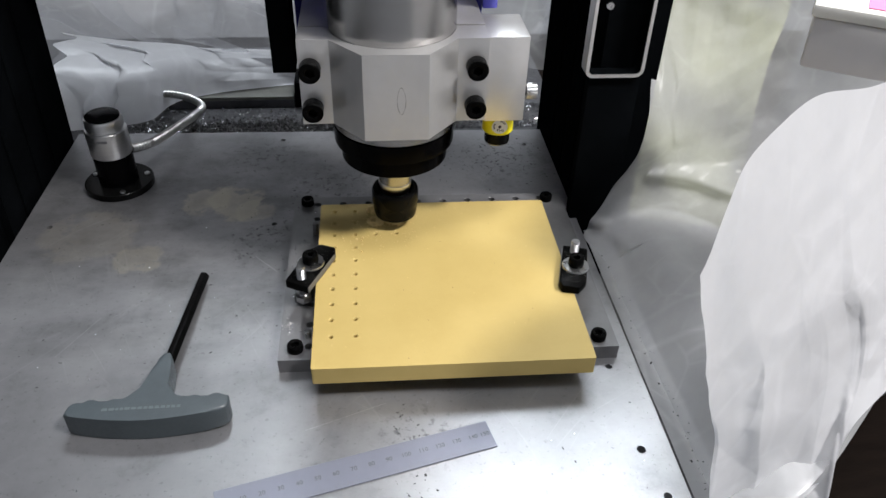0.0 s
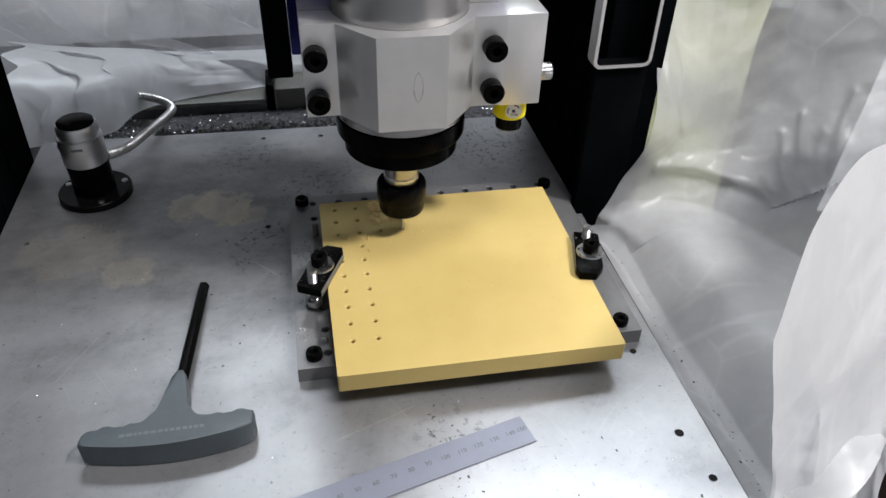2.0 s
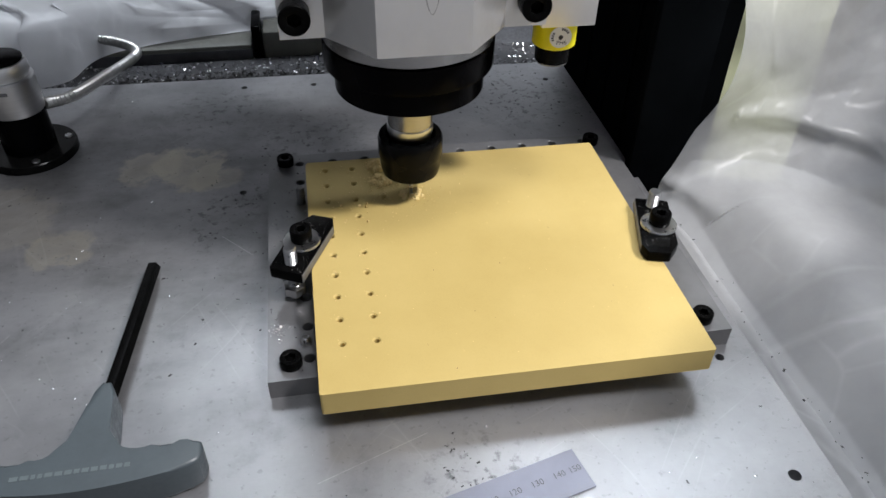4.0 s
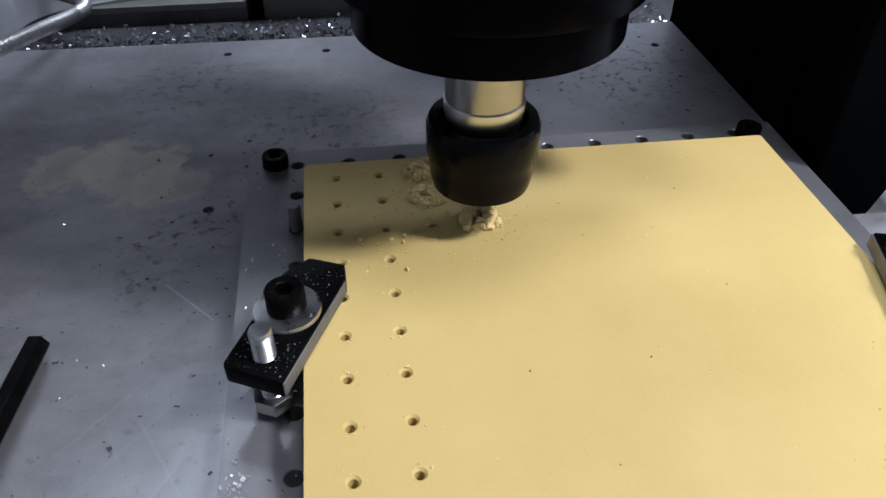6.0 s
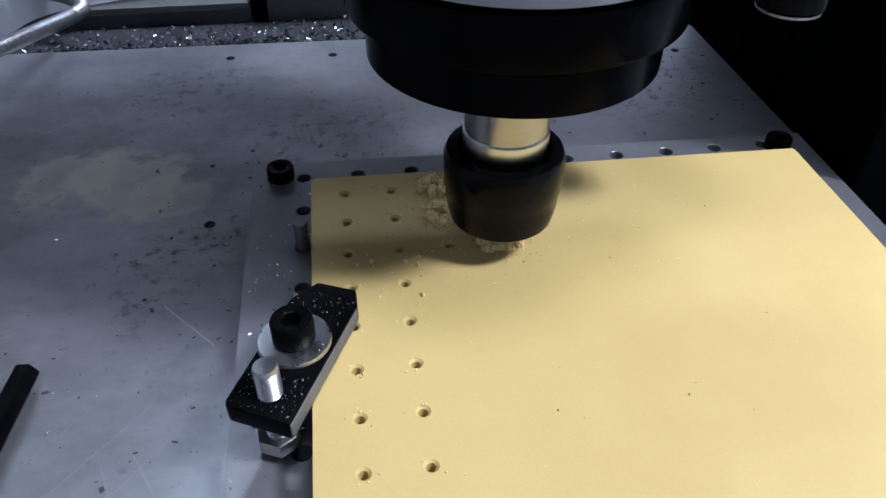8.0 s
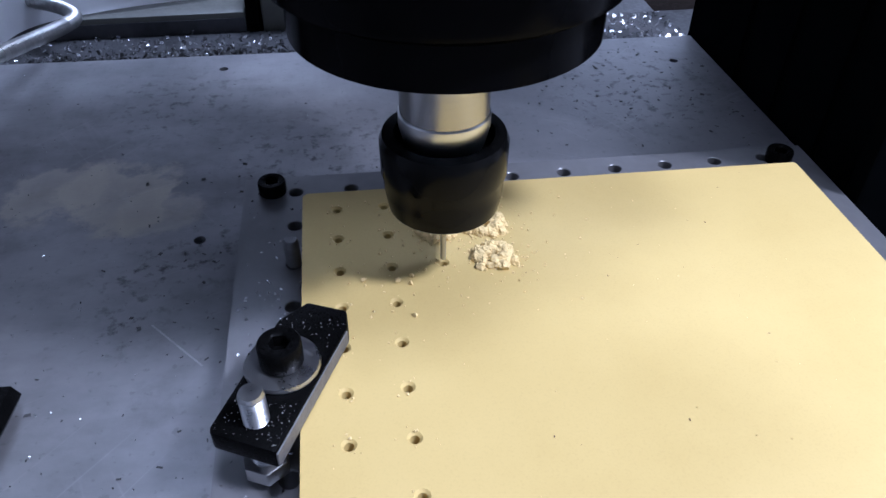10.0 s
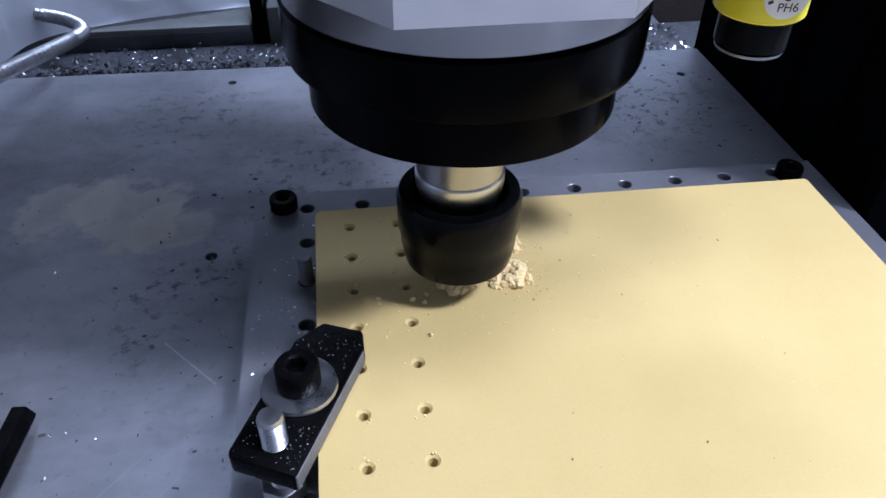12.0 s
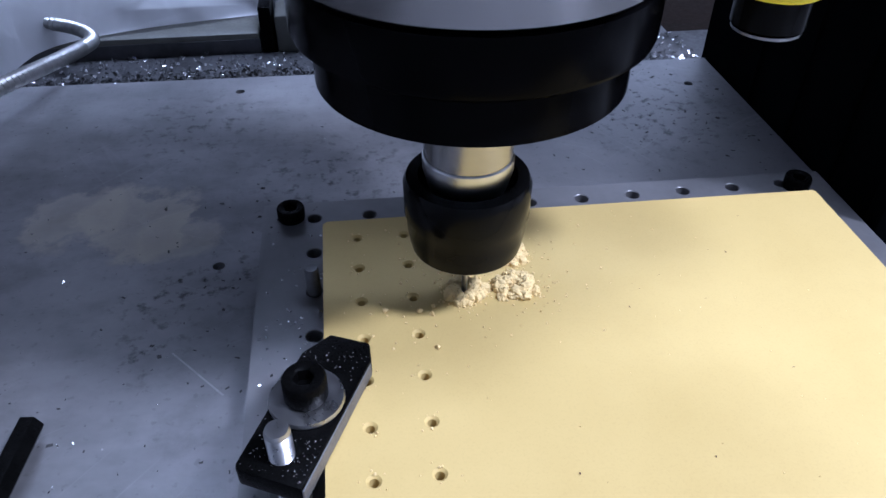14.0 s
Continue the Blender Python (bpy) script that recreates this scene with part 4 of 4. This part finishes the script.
def loose_dust():
    rng = random.Random(8)
    pts = []
    for k in range(420):
        if k < 190:
            x, y = rng.gauss(0.022, 0.016), rng.gauss(0.112, 0.014)
        elif k < 330:
            c, r = rng.choice(HOLES)
            x, y = hole_xy(c, r)
            a, d = rng.uniform(0, 6.28), rng.uniform(0.0016, 0.0040)
            x, y = x + d * math.cos(a), y + d * math.sin(a)
        else:
            x, y = rng.uniform(-0.024, 0.14), rng.uniform(-0.02, 0.14)
        if not (-0.0245 < x < 0.142 and -0.0255 < y < 0.1415) or any((x - hole_xy(c, r)[0]) ** 2 + (y - hole_xy(c, r)[1]) ** 2 < 0.0018 ** 2 for c, r in HOLES):
            continue
        pts.append((x, y, TOP + 0.0001, rng.uniform(0.00012, 0.00042) * (1 if k < 330 else 0.6)))
    for x, y in ((0.0052, 0.1000), (0.0012, 0.0985), (0.0045, 0.0970), (0.0045, 0.0840), (-0.0085, 0.1000)):
        pts.append((x, y, TOP + 0.0003, 0.0008))
    rides(solid("loose_dust", crumbs(pts, 3), M["dust"], "fine tan dust grains scattered on the board", "dust", kind="stuff"))


loose_dust()


def swarf():
    def heap(rng):
        x = rng.uniform(-0.24, 0.20)
        band = rng.random()
        y = 0.337 + abs(rng.gauss(0, 0.011)) if band < 0.7 else rng.uniform(0.335, 0.392)
        dense = noise.noise(Vector((x * 26, y * 40, 2.0)))
        return x, y, -0.0226 + max(0, dense + 0.2) * rng.uniform(0, 0.005)

    solid("swarf_heap", flakes(7500, heap, 0.00095, 5), M["chip"], "bright aluminium swarf heaped on the rear beam", "swarf", kind="stuff")

    def black_heap(rng):
        x = rng.gauss(-0.10, 0.07)
        return x, 0.344 + rng.gauss(0, 0.008), -0.0222 + rng.uniform(0, 0.0055)

    solid("dark_swarf", flakes(3600, black_heap, 0.0011, 6), M["grime"], "dark oily swarf on the rear beam", "swarf", kind="stuff")

    def on_table(rng):
        while True:
            if rng.random() < 0.35:
                x, y = rng.gauss(-0.145, 0.04), rng.gauss(0.10, 0.05)
            else:
                x, y = rng.uniform(-0.25, 0.175), rng.uniform(-0.16, 0.30)
            if -0.052 < x < 0.171 and -0.032 < y < 0.182:
                continue
            return x, y, 0.0003

    rides(solid("table_specks", flakes(750, on_table, 0.0003, 7, 0.5, 0.5), M["chip"], "small bright specks of swarf on the table", "swarf", kind="stuff"))

    def grime(rng):
        while True:
            k = rng.random()
            if k < 0.4:
                x, y = rng.gauss(0.125, 0.03), rng.gauss(0.255, 0.03)
            elif k < 0.6:
                x, y = rng.gauss(-0.055, 0.02), rng.gauss(0.13, 0.05)
            elif k < 0.8:
                x, y = rng.gauss(0.030, 0.004), rng.uniform(-0.13, -0.035)
            else:
                x, y = rng.uniform(-0.25, 0.175), rng.uniform(-0.16, 0.30)
            if -0.052 < x < 0.171 and -0.032 < y < 0.182 or not (-0.25 < x < 0.176 and y < 0.30):
                continue
            return x, y, 0.0002

    rides(solid("table_grime", flakes(340, grime, 0.0007, 9, 0.3, 0.25), M["grime"], "dark oily crumbs on the table", "grime", kind="stuff"))

    def on_board(rng):
        return rng.uniform(0.02, 0.142), rng.uniform(-0.025, 0.14), TOP + 0.0002

    rides(solid("board_specks", flakes(24, on_board, 0.00025, 31, 0.3, 0.2), M["spacer"], "few small brown specks on the board", "specks", kind="stuff"))

    def pale_crumb(rng):
        return -0.0435 + rng.gauss(0, 0.0022), 0.028 + rng.gauss(0, 0.0035), PLATE + rng.uniform(0.0002, 0.0006)

    rides(solid("pale_crumbs", flakes(34, pale_crumb, 0.0005, 33, 0.6, 0.5), M["etch"], "pale crumbs stuck to the fixture plate", "crumbs", kind="stuff"))

    def in_fold(rng):
        k = rng.random() ** 0.7
        return 0.195 + rng.gauss(0, 0.0035), 0.12 - 0.26 * k, -0.0095 + rng.uniform(0, 0.003)

    solid("fold_crumbs", flakes(70, in_fold, 0.0006, 21, 0.5, 0.5), M["grime"], "dark crumbs caught in the fold of the plastic film", "grime", kind="stuff")

    def on_plate(rng):
        x = rng.uniform(-0.047, -0.0275)
        return x, rng.uniform(0.0, 0.175), PLATE + 0.0002

    rides(solid("plate_specks", flakes(150, on_plate, 0.0004, 12, 0.5, 0.4), M["chip"], "small pale specks on the fixture plate", "swarf", kind="stuff"))

    rng0 = random.Random(15)
    for cx, cy, a in ((-0.0292, 0.0640, -25), (0.1487, 0.0520, 164)):
        m = pose(cx, cy, TOP + 0.0063, 0, 0, a)

        def on_clamp(rng, m=m):
            while True:
                x, y = rng.uniform(-0.0080, 0.0080), rng.uniform(-0.0205, 0.0190)
                if x * x + (y - 0.0012) ** 2 > 0.0110 ** 2:
                    return m @ Vector((x, y, 0.0))

        rides(solid("clamp_dust", flakes(170, on_clamp, 0.00013, rng0.randint(1, 99), 0.6, 0.5), M["etch"], "fine pale dust on the strap clamp", "dust", kind="stuff"))


swarf()


# ---- plastic sheeting round the machine ----
# single folds of the side curtain, in x and z: the long sag, the gathers above it, a crumpled strip, the lip at the foot
FOLDS = [(((0.231, 0.046), (0.269, 0.040), (0.308, 0.034), (0.354, 0.043), (0.405, 0.078), (0.450, 0.115)), 0.0055, 0.0090),
         (((0.245, 0.050), (0.285, 0.045), (0.313, 0.038)), 0.0040, 0.0030),
         (((0.338, 0.036), (0.341, 0.055), (0.347, 0.075)), 0.0034, 0.0024),
         (((0.344, 0.040), (0.352, 0.056), (0.360, 0.066)), 0.0030, 0.0022),
         (((0.352, 0.044), (0.370, 0.068), (0.384, 0.092)), 0.0034, 0.0026),
         (((0.326, 0.040), (0.331, 0.062)), 0.0034, 0.0020),
         (((0.233, 0.180), (0.234, 0.112), (0.231, 0.068)), 0.0050, 0.0032),
         (((0.243, 0.165), (0.240, 0.140), (0.246, 0.112), (0.242, 0.095), (0.247, 0.073)), 0.0040, 0.0032),
         (((0.180, 0.017), (0.190, 0.008), (0.209, 0.005), (0.233, 0.000)), 0.0060, 0.0050)]


def plastic():
    side = draped(([(0.1800, 0.120, -0.006), (0.1900, 0.085, -0.010), (0.1920, 0.020, -0.012), (0.1930, -0.040, -0.012), (0.1940, -0.090, -0.012), (0.1960, -0.135, -0.010)],
                   [(0.1860, 0.120, 0.006), (0.2160, 0.096, 0.012), (0.2280, 0.040, 0.018), (0.2350, -0.030, 0.020), (0.2380, -0.090, 0.018), (0.2400, -0.130, 0.008)],
                   [(0.1980, 0.122, 0.036), (0.2450, 0.122, 0.028), (0.2780, 0.095, 0.022), (0.3050, 0.050, 0.020), (0.3250, 0.000, 0.020), (0.3350, -0.050, 0.015)],
                   [(0.2170, 0.124, 0.090), (0.2650, 0.138, 0.078), (0.3200, 0.140, 0.072), (0.3800, 0.120, 0.075), (0.4300, 0.080, 0.080), (0.4600, 0.040, 0.080)],
                   [(0.2275, 0.190, 0.180), (0.2850, 0.172, 0.180), (0.3600, 0.165, 0.180), (0.4400, 0.150, 0.180), (0.5000, 0.110, 0.180), (0.5400, 0.070, 0.180)],
                   [(0.2275, 0.190, 0.360), (0.3000, 0.175, 0.380), (0.4000, 0.190, 0.380), (0.5000, 0.180, 0.360), (0.5600, 0.140, 0.330), (0.6000, 0.100, 0.300)]), 280, 300, 0.0036, 3, 18.0, 2.2, 1.0, (6, 2.2, 0.0010), -0.85, FOLDS)
    solid("plastic_curtain", side, M["film"], "milky creased plastic film draped beside the machine", "plastic sheet")
    under = draped(([(0.1900, 0.118, -0.016), (0.2000, 0.085, -0.020), (0.2020, 0.020, -0.022), (0.2030, -0.040, -0.022), (0.2040, -0.090, -0.022), (0.2060, -0.135, -0.020)],
                    [(0.1960, 0.124, -0.006), (0.2260, 0.102, 0.002), (0.2380, 0.046, 0.008), (0.2450, -0.024, 0.010), (0.2480, -0.084, 0.008), (0.2500, -0.124, -0.002)],
                    [(0.2060, 0.128, 0.016), (0.2550, 0.128, 0.010), (0.2880, 0.101, 0.008), (0.3150, 0.056, 0.006), (0.3350, 0.006, 0.006), (0.3450, -0.044, 0.002)]), 120, 90, 0.0020, 12, 14.0)
    solid("plastic_underlay", under, M["film"], "second layer of milky plastic film under the curtain's foot", "plastic sheet")
    pale = draped(([(0.500, 0.262, -0.119), (0.60, 0.235, -0.119), (0.74, 0.17, -0.119)], [(0.535, 0.262, 0.45), (0.62, 0.235, 0.45), (0.76, 0.17, 0.45)]), 80, 80, 0.008, 14, 8.0)
    solid("plastic_cover", pale, M["sheet"], "bluish white plastic sheet hanging behind the curtain", "plastic sheet")
    apron = draped(([(0.1830, 0.128, -0.006), (0.1830, 0.05, -0.0065), (0.1830, -0.05, -0.0065), (0.1830, -0.17, -0.0065), (0.1830, -0.31, -0.0065)],
                    [(0.2080, 0.133, -0.010), (0.2040, 0.05, -0.014), (0.2060, -0.05, -0.014), (0.2060, -0.17, -0.014), (0.2000, -0.31, -0.014)]), 200, 20, 0.0022, 5, 34.0)
    solid("plastic_apron", apron, M["film"], "white plastic film tucked along the table edge", "plastic sheet")
    front = draped(([(0.1990, -0.126, -0.034), (0.2280, -0.131, -0.046), (0.2560, -0.130, -0.020), (0.2560, -0.120, 0.030), (0.2900, -0.098, 0.050), (0.4200, -0.020, 0.070)],
                    [(0.1720, -0.124, 0.070), (0.2020, -0.112, 0.088), (0.2330, -0.094, 0.100), (0.2620, -0.076, 0.115), (0.3100, -0.050, 0.120), (0.4000, -0.010, 0.130)],
                    [(0.1500, -0.118, 0.150), (0.1700, -0.094, 0.188), (0.2100, -0.062, 0.202), (0.2600, -0.036, 0.196), (0.3300, -0.004, 0.200), (0.4300, 0.030, 0.210)]), 260, 260, 0.0052, 9, 15.0, 2.0, 1.2, (5, 1.2, 0.003), 0.75)
    flap = solid("plastic_flap", front, M["sheet"], "opaque white plastic flap hanging before the machine", "plastic sheet")
    rear = draped(([(-0.46, 0.50, -0.02), (-0.25, 0.49, -0.01), (0.0, 0.48, 0.0), (0.16, 0.47, -0.01), (0.34, 0.42, -0.02)],
                   [(-0.48, 0.56, 0.45), (-0.25, 0.60, 0.45), (0.0, 0.58, 0.45), (0.2, 0.56, 0.45), (0.36, 0.50, 0.45)]), 260, 180, 0.022, 4, 5.0, 2.2, 1.8, (4, 1.5, 0.010))
    back = solid("plastic_backdrop", rear, M["veil"], "milky creased plastic film hung behind the machine", "plastic sheet")
    for k, (low, high) in enumerate((([(-0.300, 0.452, 0.110), (-0.273, 0.452, 0.077), (-0.256, 0.452, 0.053), (-0.214, 0.450, 0.017)], [(-0.275, 0.456, 0.115), (-0.246, 0.456, 0.075), (-0.232, 0.456, 0.050), (-0.199, 0.455, 0.028)]),
                                     ([(-0.340, 0.445, 0.062), (-0.311, 0.445, 0.057), (-0.290, 0.445, 0.044), (-0.267, 0.445, 0.020)], [(-0.340, 0.450, 0.074), (-0.308, 0.450, 0.067), (-0.278, 0.450, 0.054), (-0.243, 0.450, 0.030)]),
                                     ([(-0.194, 0.452, 0.031), (-0.159, 0.452, 0.024), (-0.130, 0.450, 0.013), (-0.098, 0.450, 0.002)], [(-0.195, 0.455, 0.045), (-0.158, 0.455, 0.034), (-0.128, 0.455, 0.021), (-0.098, 0.455, 0.007)]),
                                     ([(-0.150, 0.456, 0.085), (-0.098, 0.454, 0.056), (-0.058, 0.452, 0.033), (-0.020, 0.452, 0.014)], [(-0.150, 0.460, 0.098), (-0.105, 0.458, 0.069), (-0.056, 0.456, 0.046), (-0.020, 0.456, 0.024)]))):
        part("doubled_fold", draped((low, high), 60, 10, 0.0025, 40 + k, 16.0), M["veil"], back, "whiter doubled fold of the film")
    bunch = draped(([(-0.275, 0.318, -0.006), (-0.245, 0.336, -0.012), (-0.210, 0.356, -0.016), (-0.170, 0.396, -0.0100), (-0.04, 0.428, -0.0100), (0.05, 0.440, -0.010)],
                    [(-0.280, 0.335, 0.035), (-0.248, 0.350, 0.030), (-0.208, 0.372, 0.024), (-0.160, 0.415, 0.010), (-0.04, 0.436, 0.006), (0.05, 0.450, 0.006)],
                    [(-0.285, 0.380, 0.052), (-0.25, 0.395, 0.044), (-0.20, 0.420, 0.032), (-0.14, 0.445, 0.016), (-0.04, 0.455, 0.012), (0.05, 0.462, 0.010)],
                    [(-0.290, 0.435, 0.046), (-0.25, 0.440, 0.036), (-0.20, 0.450, 0.028), (-0.14, 0.466, 0.014), (-0.04, 0.470, 0.010), (0.05, 0.474, 0.006)]), 240, 120, 0.0130, 6, 11.0, 2.2, 1.6)
    solid("plastic_wad", bunch, M["wrap"], "bunched white plastic film behind the table", "plastic sheet")
    return flap


FLAP = plastic()


def behind_plastic():
    solid("green_cloth", draped(([(0.236, 0.330, -0.119), (0.31, 0.30, -0.119), (0.392, 0.275, -0.119)], [(0.236, 0.330, 0.50), (0.31, 0.30, 0.50), (0.385, 0.275, 0.50)]), 30, 40, 0.010, 2), M["green"], "pale green cloth hanging behind the plastic film", "cloth")
    solid("dark_jacket", draped(([(0.400, 0.262, -0.119), (0.45, 0.255, -0.119), (0.50, 0.250, -0.119)], [(0.415, 0.270, 0.50), (0.47, 0.255, 0.50), (0.53, 0.245, 0.50)]), 30, 40, 0.012, 8), M["dark"], "dark grey cloth hanging behind the plastic film", "cloth")
    carton = thing("carton", "small pale grey carton with a white edge and pink mark", "carton", pose(0.236, -0.004, 0.1915, 0, 0, -32))
    part("box_body", box(0, 0.09, 0, 0.09, 0, 0.026, 0.002), M["card"], carton)
    part("lid_edge", box(-0.002, 0.092, -0.002, 0.092, 0.0265, 0.0330, 0.0015), M["white"], carton, "white folded lid edge")
    part("printed_mark", box(0.022, 0.060, 0.004, 0.030, 0.0331, 0.0336), M["pink"], carton, "small pink printed mark")
    bench = thing("workbench", "dark brown wooden bench under the machine", "workbench")
    part("bench_top", box(-0.75, 0.95, -0.42, 0.85, -0.16, -0.121, 0.004), M["wood"], bench)
    for x in (-0.70, 0.84):
        for y in (-0.38, 0.75):
            part("leg", box(x, x + 0.06, y, y + 0.06, -0.8995, -0.161, 0.003), M["wood"], bench)
    solid("steel_rod", tube([(0.30, -0.02, -0.110), (0.45, 0.04, -0.110), (0.62, 0.09, -0.110)], 0.004, 12), M["zinc"], "thin steel rod lying on the bench", "rod")
    return carton


CARTON = behind_plastic()


# ---- what moves ----
SPINDLE_ROWS = ((0, 0.0338), (0.2, 0.0342), (0.5, 0.0344), (0.7, 0.0412), (1.0, 0.0468), (1.5, 0.0464), (1.7, 0.0446), (2.0, 0.0438), (2.5, 0.0398), (3.0, 0.0362), (3.2, 0.0355), (3.6, 0.0340), (3.8, 0.0350), (4.2, 0.0470), (4.5, 0.0465),
                (5.3, 0.0432), (6.0, 0.0414), (6.5, 0.0405), (7.0, 0.0390), (7.5, 0.0378), (8.0, 0.0364), (8.2, 0.0352), (8.7, 0.0340), (8.9, 0.0345), (9.3, 0.0475), (10.3, 0.0470), (10.6, 0.0470), (11.0, 0.0434), (11.2, 0.0408),
                (11.5, 0.0394), (12.0, 0.0364), (12.5, 0.0350), (12.7, 0.0382), (12.9, 0.0458), (13.0, 0.0478), (13.3, 0.0470), (13.5, 0.0460), (14.0, 0.0444))


def spindle_x(t):
    return SX if t < 9.35 else SX - ROW if t > 9.95 else SX - ROW * (t - 9.35) / 0.6


def motions():
    for ob in ON_TABLE + [PILE_A, PILE_B]:
        m = ob.matrix_basis.copy()
        back = Matrix.Translation((0, -ROW, 0)) @ m
        down = Matrix.Translation((0, 0, -0.0062))
        if ob is PILE_A:
            rows = [(0, down @ back), (1.1, down @ back), (1.3, down @ m), (2.0, down @ m), (4.0, Matrix.Translation((0, 0, -0.001)) @ m), (5.3, m), (14, m)]
        elif ob is PILE_B:
            rows = [(0, down @ back), (1.1, down @ back), (1.3, down @ m), (10.8, down @ m), (11.6, Matrix.Translation((0, 0, -0.0018)) @ m), (12.8, m), (14, m)]
        else:
            rows = [(0, back), (1.1, back), (1.3, m), (14, m)]
        walk(ob, rows)
    m = CARTON.matrix_basis.copy()
    for ob, slip in ((FLAP, Matrix.Translation((0.009, 0, -0.036))), (CARTON, Matrix.Translation((0.11, 0.0, -0.032)) @ m)):
        rest = ob.matrix_basis.copy()
        walk(ob, [(0, rest), (1.05, rest), (1.45, slip), (14, slip)])
    times = sorted({t for t, _ in SPINDLE_ROWS} | {9.35, 9.95})
    heights = dict(SPINDLE_ROWS)
    known = sorted(heights)
    rows = []
    for t in times:
        z = heights.get(t)
        if z is None:
            a, b = max(k for k in known if k < t), min(k for k in known if k > t)
            z = heights[a] + (heights[b] - heights[a]) * (t - a) / (b - a)
        rows.append((t, pose(spindle_x(t), SY, z)))
    walk(spindle, rows)
    walk(carriage, [(0, pose(SX, SY, 0)), (9.35, pose(SX, SY, 0)), (9.95, pose(SX - ROW, SY, 0)), (14, pose(SX - ROW, SY, 0))])


motions()
